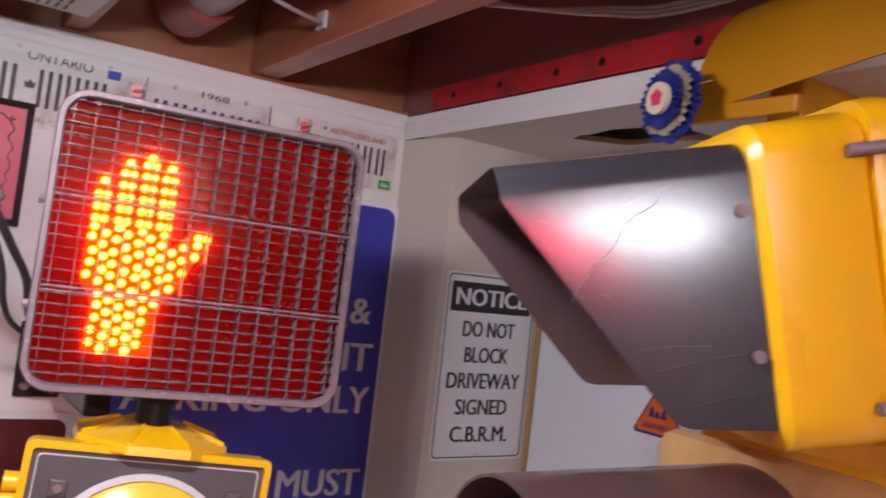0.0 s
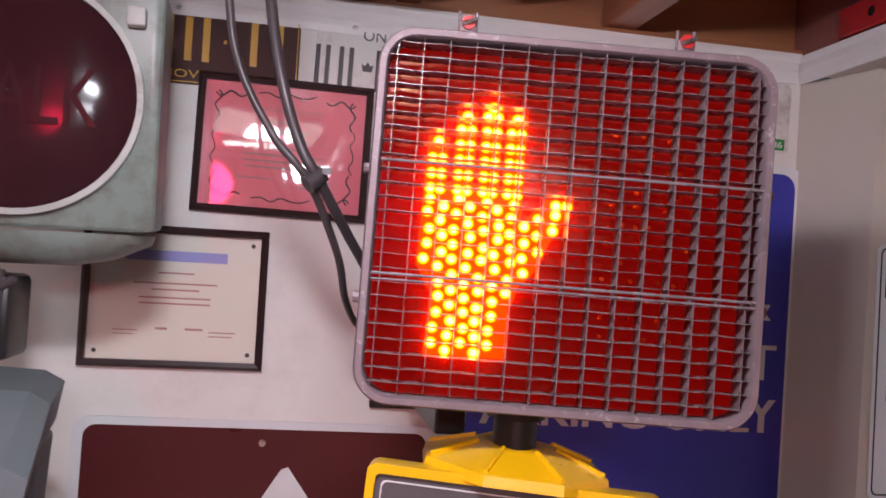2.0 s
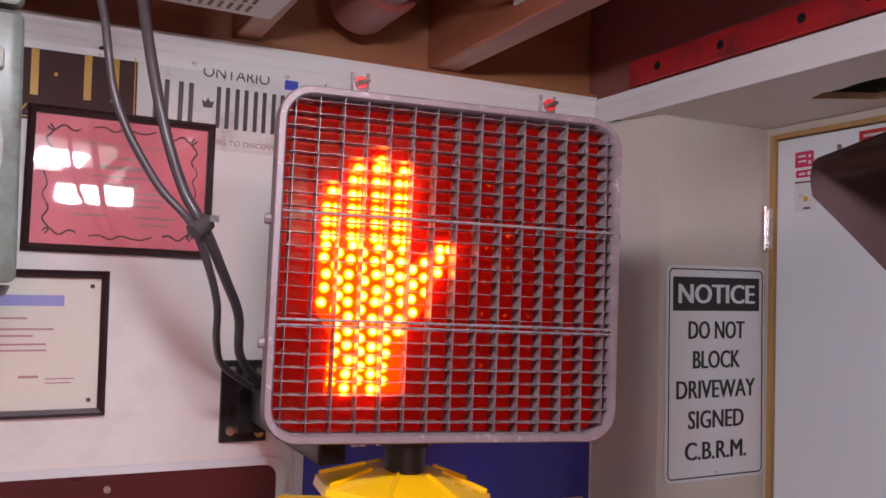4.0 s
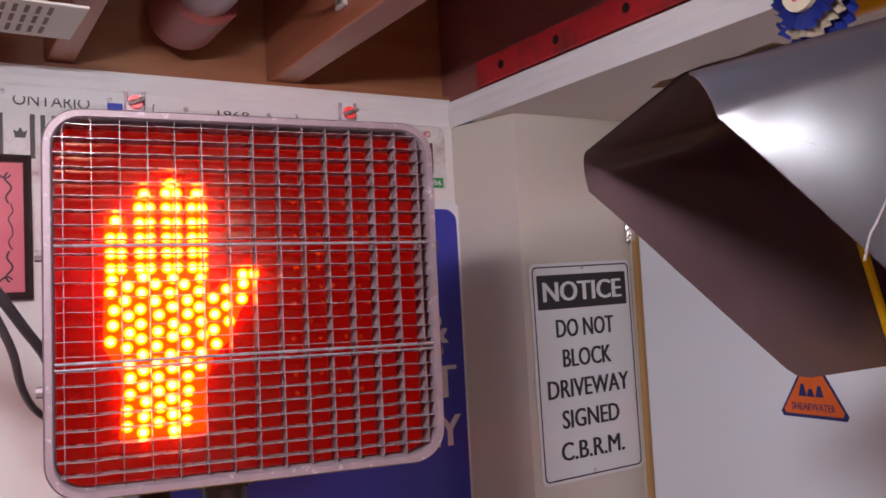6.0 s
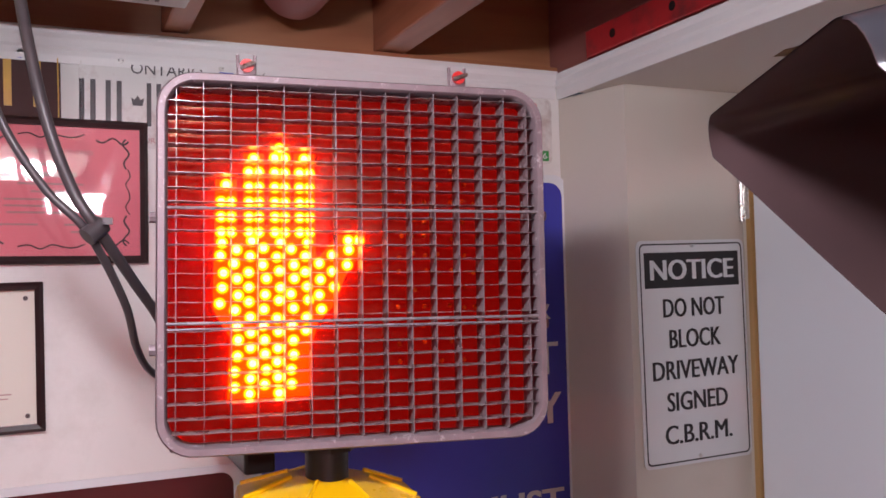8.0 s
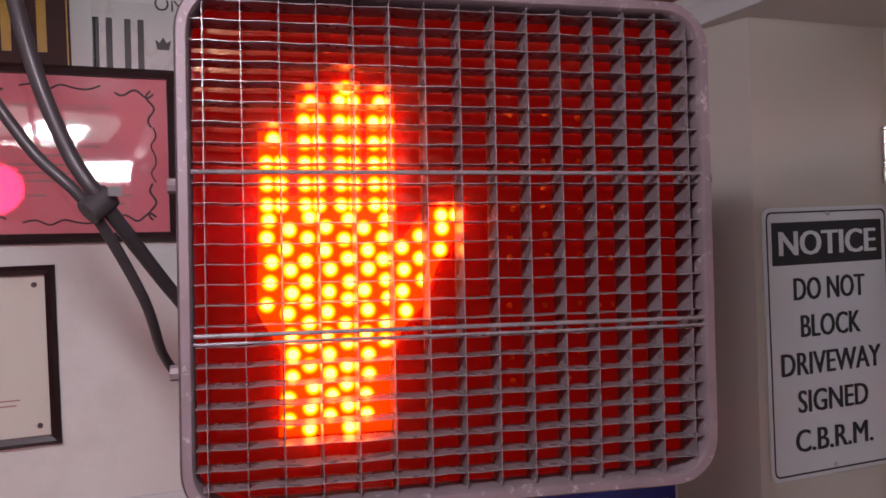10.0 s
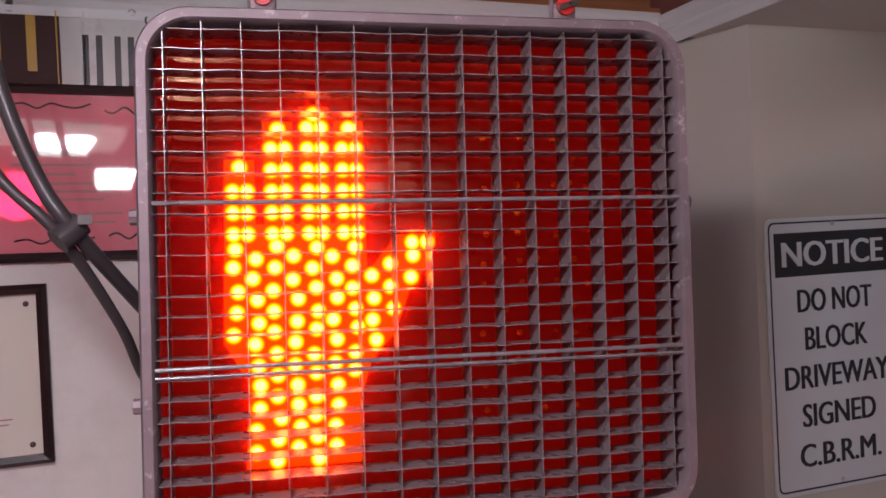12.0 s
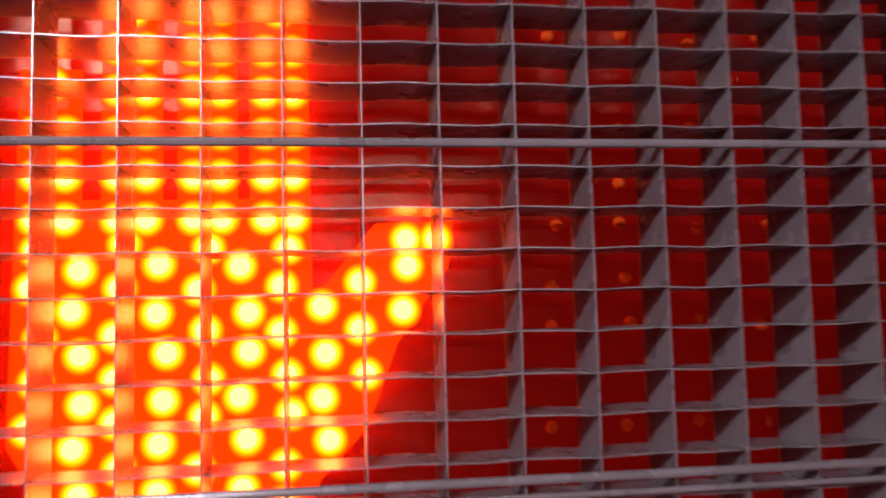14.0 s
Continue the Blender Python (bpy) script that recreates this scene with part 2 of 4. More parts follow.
GASKET = mat("weathered_gasket", (0.45, 0.48, 0.46), 0.45, var=0.15, scale=14, dirt=(0.16, 0.13, 0.1), dirt_amount=0.8, dirt_scale=11)
RIM_GREY = mat("pale_lens_gasket", (0.6, 0.6, 0.6), 0.5, var=0.06, scale=25)
LENS_DARK = mat("dark_walk_lens", (0.035, 0.011, 0.015), 0.12, var=0.2, scale=5)
LENS_LETTER = mat("faint_lens_letter", (0.042, 0.014, 0.018), 0.14)
LENS_DARK.node_tree.nodes["Principled BSDF"].inputs["Specular IOR Level"].default_value = 0.2
LENS_LETTER.node_tree.nodes["Principled BSDF"].inputs["Specular IOR Level"].default_value = 0.18
SLATE = mat("slate_grey_hood", (0.13, 0.16, 0.175), 0.5, var=0.1, scale=6, dirt=(0.2, 0.2, 0.2), dirt_amount=0.3)
PVC = mat("greyed_drain_pipe", (0.36, 0.26, 0.265), 0.35, var=0.04, scale=6)
RED_PRIMER = mat("red_brown_pipe_primer", (0.26, 0.06, 0.05), 0.4, var=0.15, scale=14)
VENT_WHITE = mat("ivory_vent_plastic", (0.72, 0.68, 0.62), 0.45, var=0.03, scale=9)
GALV = mat("galvanised_sheet", (0.5, 0.5, 0.52), 0.35, metal=0.8, var=0.15, scale=14, bump=0.1)
SLOT_SHADE = mat("vent_slot_shade", (0.22, 0.19, 0.16), 0.8)
BEACON_LENS = mat("amber_beacon_lens", (0.78, 0.55, 0.05), 0.25, var=0.05, scale=10, coat=0.5)
BEACON_FACE = mat("charcoal_beacon_face", (0.085, 0.075, 0.08), 0.45, var=0.1, scale=10, bump=0.1)
RIBBON_BLUE = mat("blue_satin_ribbon", (0.03, 0.05, 0.34), 0.35, var=0.15, scale=40)
RIBBON_CREAM = mat("cream_satin_ribbon", (0.62, 0.55, 0.42), 0.4, var=0.1, scale=40)
WIRE_WHITE = mat("white_cable_sheath", (0.5, 0.45, 0.43), 0.45)
GYPSUM = mat("torn_drywall_edge", (0.46, 0.33, 0.22), 0.8, var=0.2, scale=30, bump=0.5)

# ---- mesh tools ----


def obj(name, bm, material, parent=None, smooth=False):
    me = bpy.data.meshes.new(name)
    bmesh.ops.recalc_face_normals(bm, faces=bm.faces[:])
    bm.to_mesh(me)
    bm.free()
    me.materials.append(material)
    if smooth:
        me.polygons.foreach_set("use_smooth", [True] * len(me.polygons))
        me.set_sharp_from_angle(angle=radians(38))
    ob = new(name, me)
    if parent:
        ob.parent = parent
    return ob


def part(name, bm, material, parent, label="", smooth=False):
    return tagged(obj(name, bm, material, parent, smooth), label)


def thing(name, m, label, category, group="", kind=""):
    e = new(name)
    e.empty_display_size = 0.05
    e.matrix_world = m
    return tagged(e, label, category, group, kind)


def box(x0, x1, y0, y1, z0, z1, bevel=0.0, seg=2, bm=None):
    b = bmesh.new()
    bmesh.ops.create_cube(b, size=1)
    for v in b.verts:
        v.co = Vector(((x0 + x1) / 2 + v.co.x * (x1 - x0), (y0 + y1) / 2 + v.co.y * (y1 - y0), (z0 + z1) / 2 + v.co.z * (z1 - z0)))
    if bevel:
        bmesh.ops.bevel(b, geom=b.edges[:], offset=bevel, segments=seg, affect="EDGES", profile=0.5)
    return merge(bm, b) if bm else b


def merge(a, b):
    me = bpy.data.meshes.new("tmp")
    b.to_mesh(me)
    b.free()
    a.from_mesh(me)
    bpy.data.meshes.remove(me)
    return a


def tube(p0, p1, r0, r1=None, seg=20, caps=True, bm=None):
    """A straight round bar from p0 to p1."""
    b = bmesh.new()
    p0, p1 = Vector(p0), Vector(p1)
    m = Matrix.Translation((p0 + p1) / 2) @ (p1 - p0).to_track_quat("Z", "Y").to_matrix().to_4x4()
    bmesh.ops.create_cone(b, cap_ends=caps, segments=seg, radius1=r0, radius2=r0 if r1 is None else r1, depth=(p1 - p0).length, matrix=m)
    return merge(bm, b) if bm else b


def sweep(points, r, seg=10, steps=8):
    """A round cable through the points, smoothed."""
    P = [Vector(p) for p in points]
    path = []
    for i in range(len(P) - 1):
        a, b, c, d = P[max(i - 1, 0)], P[i], P[i + 1], P[min(i + 2, len(P) - 1)]
        for k in range(steps):
            t = k / steps
            path.append(0.5 * (2 * b + (c - a) * t + (2 * a - 5 * b + 4 * c - d) * t * t + (3 * b - a - 3 * c + d) * t ** 3))
    path.append(P[-1])
    bm = bmesh.new()
    rings, side = [], Vector((1, 0.2, 0.1)).normalized()
    for i, p in enumerate(path):
        d = (path[min(i + 1, len(path) - 1)] - path[max(i - 1, 0)]).normalized()
        side = (side - d * side.dot(d)).normalized()
        up = d.cross(side)
        rings.append([bm.verts.new(p + r * (math.cos(2 * math.pi * k / seg) * side + math.sin(2 * math.pi * k / seg) * up)) for k in range(seg)])
    for a, b in zip(rings, rings[1:]):
        for k in range(seg):
            bm.faces.new((a[k], a[(k + 1) % seg], b[(k + 1) % seg], b[k]))
    bm.faces.new(rings[0])
    bm.faces.new(rings[-1][::-1])
    return bm


def rrect(hw, h0, h1, r, seg=6):
    """A rounded rectangle, counter-clockwise: half width, lower and upper edge, corner radius."""
    out = []
    for cx, cz, a in ((hw - r, h1 - r, 0), (-hw + r, h1 - r, 90), (-hw + r, h0 + r, 180), (hw - r, h0 + r, 270)):
        for k in range(seg + 1):
            t = radians(a + 90 * k / seg)
            out.append((cx + r * math.cos(t), cz + r * math.sin(t)))
    return out


def loft(loops, close=False, cap0=False, cap1=False):
    """Skin through loops of 3D points, all with the same count."""
    bm = bmesh.new()
    rings = [[bm.verts.new(p) for p in lp] for lp in loops]
    pairs = list(zip(rings, rings[1:])) + ([(rings[-1], rings[0])] if close else [])
    n = len(rings[0])
    for a, b in pairs:
        for k in range(n):
            bm.faces.new((a[k], a[(k + 1) % n], b[(k + 1) % n], b[k]))
    if cap0:
        bm.faces.new(rings[0])
    if cap1:
        bm.faces.new(rings[-1][::-1])
    return bm


def slab(outline, y0, y1):
    """A flat plate in the xz plane with the outline, from y0 (front) to y1."""
    return loft([[(x, y0, z) for x, z in outline], [(x, y1, z) for x, z in outline]], cap0=True, cap1=True)


def ring(outer, inner, y0, y1):
    """A flat frame between two outlines of equal count."""
    return loft([[(x, y1, z) for x, z in outer], [(x, y0, z) for x, z in outer], [(x, y0, z) for x, z in inner], [(x, y1, z) for x, z in inner]], close=True)


def lettering(words, width, height, x, z, y, material, parent, name="lettering", depth=0.0006, anchor="CENTER", bold=0.0):
    """Words in the built-in font as a thin mesh, fitted to a width and a cap height, their lower edge at z."""
    cu = bpy.data.curves.new("letters", "FONT")
    cu.body, cu.extrude, cu.resolution_u = words, 0.5, 3
    cu.offset = 0.0
    tmp = bpy.data.objects.new("letters", cu)
    me = bpy.data.meshes.new_from_object(tmp)
    bpy.data.objects.remove(tmp)
    co = np.empty(len(me.vertices) * 3)
    me.vertices.foreach_get("co", co)
    co = co.reshape(-1, 3)
    lo, hi = co.min(0), co.max(0)
    s = height / (hi[1] - lo[1])
    w = width or (hi[0] - lo[0]) * s
    q = np.empty_like(co)
    q[:, 0] = (co[:, 0] - lo[0]) / (hi[0] - lo[0]) * w + {"CENTER": x - w / 2, "LEFT": x, "RIGHT": x - w}[anchor]
    q[:, 1] = y - co[:, 2] * depth * 2
    q[:, 2] = (co[:, 1] - lo[1]) * s + z
    me.vertices.foreach_set("co", q.ravel())
    if bold:
        b = bmesh.new()
        for k in (-1, -0.33, 0.33, 1):
            first = len(b.verts)
            b.from_mesh(me)
            b.verts.ensure_lookup_table()
            for v in b.verts[first:]:
                v.co.x += bold * k
                v.co.y -= 0.00003 * (k + 1)
        b.to_mesh(me)
        b.free()
    me.materials.append(material)
    me.name = name
    ob = new(name, me)
    ob.parent = parent
    return ob


def bars(spec, y, material, parent, name="print_bar", depth=0.0006):
    """Plain bars for print that cannot be read: (x0, x1, z0, z1) each."""
    for x0, x1, z0, z1 in spec:
        part(name, box(x0, x1, y - depth, y, z0, z1), material, parent)


def disc(r, y0, y1, seg=24, x=0, z=0):
    return tube((x, y0, z), (x, y1, z), r, seg=seg)

# ---- the room ----
FLOOR, WALL_Y, SIGN_Y, BEAM_X, DOOR_X, SOFFIT, CROWN = -0.08, 2.185, 2.012, 1.03, 1.373, 1.942, 1.993


def structure(name, bm, material, label="", category="", smooth=False):
    return tagged(obj(name, bm, material, None, smooth), label, category, kind="structure")


# floor out of view, kept pale to bounce light upwards
structure("floor", box(-2.3, 3.0, -2.5, 2.4, FLOOR - 0.1, FLOOR), FLOOR_GREY, "grey concrete floor of the room", "floor")
structure("wall_north", box(-2.3, BEAM_X - 0.001, WALL_Y, WALL_Y + 0.12, FLOOR, CROWN + 0.01), WHITE_WALL, "white painted wall with plates and framed papers", "wall")
# west and south walls are unseen; their pale paint serves as bounce fill
structure("wall_west", box(-2.42, -2.3, -2.5, 2.4, FLOOR, 2.3), BEIGE_WALL, "unseen side wall, made pale cream to bounce fill light", "wall")
structure("wall_south", box(-2.3, 3.0, -2.62, -2.5, FLOOR, 2.3), BEIGE_WALL, "unseen wall behind, made pale cream to bounce fill light", "wall")
# boxed-in chase that carries the notice
foot = [(BEAM_X, WALL_Y + 0.12), (BEAM_X, WALL_Y), (1.074, SIGN_Y), (DOOR_X + 0.1, SIGN_Y), (DOOR_X + 0.1, WALL_Y + 0.12)]
chase = loft([[(x, y, FLOOR) for x, y in foot], [(x, y, SOFFIT) for x, y in foot]], cap0=True, cap1=True)
structure("wall_chase", chase, BEIGE_WALL, "cream painted boxed-in chase beside the door", "wall")
# door wall with its opening
D0, D1, DTOP = 1.18, 1.999, 1.925
structure("wall_east", merge(merge(box(DOOR_X, DOOR_X + 0.11, -2.5, D0, FLOOR, 2.3), box(DOOR_X, DOOR_X + 0.11, D1, SIGN_Y - 0.001, FLOOR, SOFFIT - 0.001)),
                             box(DOOR_X, DOOR_X + 0.11, D0, D1, DTOP, SOFFIT - 0.001)), BEIGE_WALL, "cream painted wall around the door", "wall")
# lowered ceiling over the door, with a torn hole
b = bmesh.new()
rim = [(BEAM_X + 0.001, -2.4), (DOOR_X + 0.1, -2.4), (DOOR_X + 0.1, SIGN_Y + 0.1), (BEAM_X + 0.001, SIGN_Y + 0.1)]
rng = random.Random(4)
hole = [(1.20 - 0.004 * k + rng.uniform(-0.014, 0.012), 1.74 - 0.036 * k) for k in range(9)]
hole += [(1.335 - 0.004 * k + rng.uniform(-0.004, 0.004), 1.45 + 0.034 * k) for k in range(8)]
hole[0] = (1.205, 1.75)
for z in (SOFFIT, SOFFIT + 0.013):
    es = []
    for lp in (rim, hole):
        vs = [b.verts.new((x, y, z)) for x, y in lp]
        es += [b.edges.new((vs[i], vs[(i + 1) % len(vs)])) for i in range(len(vs))]
    bmesh.ops.triangle_fill(b, use_beauty=True, edges=es)
structure("ceiling_soffit", b, BEIGE_WALL, "cream drywall soffit with a torn hole", "ceiling")
hz = [[(x, y, SOFFIT + 0.0005) for x, y in hole], [(x, y, SOFFIT + 0.013) for x, y in hole]]
structure("trim_torn_edge", loft(hz), GYPSUM, "ragged torn drywall edge", "drywall")
structure("ceiling_soffit_deck", box(BEAM_X + 0.03, DOOR_X + 0.1, -2.4, SIGN_Y, SOFFIT + 0.045, SOFFIT + 0.06), GYPSUM, "dark boards above the soffit", "ceiling")
structure("wall_beam", box(BEAM_X, BEAM_X + 0.028, -2.4, WALL_Y + 0.12, SOFFIT + 0.0135, 2.3), MAROON_WOOD, "dark maroon stained beam side above the trim", "beam")
red = box(BEAM_X - 0.012, BEAM_X - 0.001, -2.0, 2.06, CROWN + 0.006, CROWN + 0.062, 0.003)
structure("trim_red_board", red, RED_BOARD, "red painted board with dark knots along the beam", "board")
rng = random.Random(9)
for k in range(9):
    y = 1.97 - 0.17 * k + rng.uniform(-0.03, 0.03)
    part("nail_hole", tube((BEAM_X - 0.0125, y, CROWN + 0.034), (BEAM_X - 0.010, y, CROWN + 0.034), 0.009, seg=10), BLACK_PAINT, bpy.data.objects["trim_red_board"])


def crown_profile():
    return [(0, -0.0525), (0.004, -0.0525), (0.006, -0.04), (0.006, -0.03), (0.009, -0.025), (0.009, -0.012), (0.013, -0.005), (0.014, 0), (0, 0)]


pr = crown_profile()
structure("trim_crown_north", loft([[(-2.3, WALL_Y - 0.0005 - d, CROWN + h) for d, h in pr], [(BEAM_X - 0.0005 - 0.012, WALL_Y - 0.0005 - d, CROWN + h) for d, h in pr]], cap0=True, cap1=True), TRIM, "white painted moulding along the ceiling edge", "moulding")
structure("trim_crown_east", loft([[(BEAM_X - 0.0005 - d, WALL_Y - 0.0005, CROWN + h) for d, h in pr], [(BEAM_X - 0.0005 - d, -2.3, CROWN + h) for d, h in pr]], cap0=True, cap1=True), TRIM, "white painted moulding along the beam", "moulding")
# open ceiling: deck, rim board and joists
structure("ceiling", box(-2.3, BEAM_X, -2.5, WALL_Y + 0.12, 2.24, 2.27), DECK_WOOD, "brown boards seen between the joists", "ceiling")
structure("ceiling_rim_board", box(-2.3, BEAM_X - 0.001, WALL_Y + 0.03, WALL_Y + 0.06, CROWN + 0.011, 2.239), RIM_WOOD, "tan rim board behind the joists", "board")
structure("wall_plate_top", box(-2.3, BEAM_X - 0.001, WALL_Y + 0.001, WALL_Y + 0.029, CROWN + 0.0105, CROWN + 0.018), RIM_WOOD, "timber sill on top of the wall", "board")
for k, x in enumerate((0.615, 0.21, -0.195, -0.6, -1.005, -1.41, -1.815)):
    bm = box(x, x + 0.062 if k == 0 else x + 0.045, -2.45, WALL_Y + 0.028, CROWN + 0.02, 2.238, 0.004)
    structure("ceiling_joist", bm, JOIST_WOOD, "reddish brown sawn ceiling joist", "joist")

# door in the side wall
door = thing("door_1", Matrix.Identity(4), "white door with stickers, closed, in a thin pine frame", "door", kind="structure")
part("door_leaf", box(DOOR_X + 0.004, DOOR_X + 0.044, D0 + 0.022, D1 - 0.016, FLOOR + 0.01, DTOP - 0.014, 0.0015), DOOR_WHITE, door)
part("jamb", box(DOOR_X - 0.004, DOOR_X + 0.11, D1 - 0.013, D1 - 0.0005, FLOOR, DTOP - 0.0005, 0.001), JAMB_WOOD, door, "varnished pine jamb")
part("jamb", box(DOOR_X - 0.004, DOOR_X + 0.11, D0 + 0.0005, D0 + 0.019, FLOOR, DTOP - 0.0005, 0.001), JAMB_WOOD, door, "varnished pine jamb")
part("head_jamb", box(DOOR_X - 0.0045, DOOR_X + 0.11, D0 + 0.0195, D1 - 0.0135, DTOP - 0.011, DTOP - 0.0005, 0.001), JAMB_WOOD, door, "varnished pine head jamb")
for z in (1.715, 0.95, 0.15):
    h = part("hinge", tube((DOOR_X - 0.008, D1 + 0.006, z - 0.05), (DOOR_X - 0.008, D1 + 0.006, z + 0.05), 0.006, seg=12), STEEL, door, "bright steel hinge", True)
    part("hinge_leaf", box(DOOR_X - 0.0062, DOOR_X - 0.0045, D1 - 0.012, D1 + 0.010, z - 0.045, z + 0.045), STEEL, h)
part("pull_handle", sweep([(DOOR_X + 0.003, 1.33, 1.16), (DOOR_X - 0.035, 1.33, 1.165), (DOOR_X - 0.035, 1.29, 1.19), (DOOR_X - 0.035, 1.25, 1.165), (DOOR_X + 0.003, 1.25, 1.16)], 0.005), STEEL, door, "bent steel pull handle", True)


def on_door(y, z):
    """A frame on the door's face, x to the viewer's right."""
    return pose(DOOR_X + 0.0035, y, z, 0, 0, -90)


def sticker(name, y, z, outline, material, label, marks=()):
    t = thing(name, on_door(y, z), label, "sticker", "stickers on the door")
    part("backing", slab(outline, -0.0008, 0), material, t)
    for outline2, m2 in marks:
        part("mark", slab(outline2, -0.0014, -0.0009), m2, t)
    return t


def quad(x0, x1, z0, z1):
    return [(x0, z0), (x1, z0), (x1, z1), (x0, z1)]


def circle(r, x=0, z=0, n=20):
    return [(x + r * math.cos(2 * math.pi * k / n), z + r * math.sin(2 * math.pi * k / n)) for k in range(n)]


sticker("pink_sticker", 1.910, 1.862, rrect(0.024, -0.017, 0.017, 0.004), PINK_STICKER, "pink sticker with pale print on the door", [(quad(-0.016, 0.004, 0.005, 0.009), SIGN_WHITE), (quad(-0.016, 0.006, -0.006, -0.002), SIGN_WHITE), (quad(0.011, 0.018, 0.003, 0.009), SIGN_WHITE), (quad(0.011, 0.018, -0.011, -0.004), SIGN_WHITE)])
sticker("pink_sticker", 1.910, 1.831, rrect(0.022, -0.008, 0.008, 0.004), PINK_STICKER, "small pink sticker below the larger one", [(quad(-0.014, 0.003, -0.003, 0.002), SIGN_WHITE), (circle(0.0045, 0.013), SIGN_WHITE)])
sticker("paper_label", 1.907, 1.784, quad(-0.028, 0.028, -0.034, 0.034), SIGN_WHITE, "white paper label with a small drawing", [(quad(-0.026, 0.02, 0.027, 0.030), INK), (circle(0.006, 0.002, -0.008), PLATE_YELLOW), (quad(-0.016, -0.006, -0.006, 0.004), LETTER_WHITE), (quad(-0.004, 0.014, -0.030, -0.026), INK)])
sticker("paper_label", 1.822, 1.877, circle(0.007), SIGN_WHITE, "small round white label with black ring", [(circle(0.005), INK), (circle(0.0035), SIGN_WHITE)])
sticker("red_sticker", 1.740, 1.882, quad(-0.036, 0.036, -0.02, 0.02), RED_STICKER, "red sticker with a white emblem", [(circle(0.008, 0, -0.006), SIGN_WHITE), (quad(-0.026, 0.026, 0.007, 0.012), LETTER_WHITE)])
sticker("navy_sticker", 1.660, 1.886, rrect(0.035, -0.022, 0.022, 0.008), NAVY_STICKER, "navy blue sticker with pale print", [(quad(-0.024, -0.012, -0.01, 0.01), SIGN_WHITE)])
sticker("round_sticker", 1.601, 1.498, circle(0.05, n=28), GREEN, "round green sticker with yellow disc", [(quad(-0.004, 0.004, -0.05, 0.035), SIGN_WHITE), (circle(0.017, 0.028, 0.0), PLATE_YELLOW)])
tri = [(-0.062, -0.036), (0.062, -0.036), (0.066, -0.028), (0.022, 0.046), (0.014, 0.052), (-0.014, 0.052), (-0.022, 0.046), (-0.066, -0.028)]
sticker("triangle_sticker", 1.573, 1.356, [(x * 1.03, z * 1.04 - 0.001) for x, z in tri], NAVY_STICKER, "orange triangular sticker edged in navy on the door",
        [([(x * 0.92, z * 0.9) for x, z in tri], ORANGE_STICKER)])
stk = bpy.data.objects["triangle_sticker"]
lettering("SHEARWATER", 0.088, 0.013, 0, -0.025, -0.0016, NAVY_STICKER, stk)
for x, h in ((-0.02, 0.022), (-0.004, 0.014), (0.014, 0.02)):
    part("emblem", slab([(x - 0.008, 0.0), (x + 0.008, 0.0), (x + 0.003, h), (x - 0.003, h)], -0.002, -0.0015), NAVY_STICKER, stk)

# notice sign
notice = thing("notice_sign", pose(1.2305, SIGN_Y - 0.003, 1.398, 0, -0.7, 0) @ Matrix.Diagonal((0.915, 1, 1, 1)), "white metal notice sign with black print screwed to the chase", "sign")
part("plate", slab(rrect(0.1525, -0.2285, 0.2285, 0.014), -0.0015, 0.0015), SIGN_WHITE, notice)
part("border", ring(rrect(0.146, -0.222, 0.222, 0.012), rrect(0.1432, -0.2192, 0.2192, 0.010), -0.0022, -0.0016), SIGN_BLACK, notice, "thin black border line")
part("header", slab(quad(-0.134, 0.134, 0.132, 0.204), -0.0022, -0.0016), SIGN_BLACK, notice, "black header panel")
lettering("NOTICE", 0.234, 0.041, 0, 0.148, -0.0026, SIGN_WHITE, notice, bold=0.0019)
for words, w, z in (("DO NOT", 0.172, 0.072), ("BLOCK", 0.144, 0.009), ("DRIVEWAY", 0.242, -0.054), ("SIGNED", 0.17, -0.118), ("C.B.R.M.", 0.188, -0.184)):
    lettering(words, w, 0.038, 0, z, -0.0020, SIGN_BLACK, notice, bold=0.0011)
for z in (0.217, -0.214):
    part("screw", tube((0, -0.0035, z), (0, -0.0016, z), 0.004, seg=12), STEEL, notice, "steel screw head", True)

# ---- things on the north wall ----


def wall_thing(name, x, z, label, category, group="", lift=0.002, roll=0.0):
    return thing(name, pose(-0.05 + 1.02 * (x + 0.05), WALL_Y - lift, 1.56 + 1.02 * (z - 1.56), 0, roll, 0), label, category, group)


# blue parking sign
bs = wall_thing("parking_sign", 0.683, 1.33, "large blue metal parking sign with white letters", "sign", lift=0.004)
part("plate", slab(rrect(0.345, -0.62, 0.45, 0.035), -0.002, 0.002), SIGN_WHITE, bs)
part("field", slab(rrect(0.328, -0.603, 0.433, 0.03), -0.0028, -0.0021), BLUE, bs)
lettering("&", 0, 0.062, 0.262, 0.142, -0.0034, LETTER_WHITE, bs, bold=0.0022)
lettering("IT", 0, 0.068, 0.305, 0.026, -0.0034, LETTER_WHITE, bs, anchor="RIGHT", bold=0.0022)
lettering("PARKING ONLY", 0.63, 0.066, -0.005, -0.078, -0.0034, LETTER_WHITE, bs, bold=0.0022)
lettering("MUST", 0.215, 0.064, 0.31, -0.277, -0.0034, LETTER_WHITE, bs, anchor="RIGHT", bold=0.0022)
# maroon arrow sign
ms = wall_thing("arrow_sign", 0.02, 0.9, "maroon metal sign with white border and arrow", "sign", lift=0.004)
part("plate", slab(rrect(0.316, -0.35, 0.352, 0.03), -0.002, 0.002), SIGN_WHITE, ms)
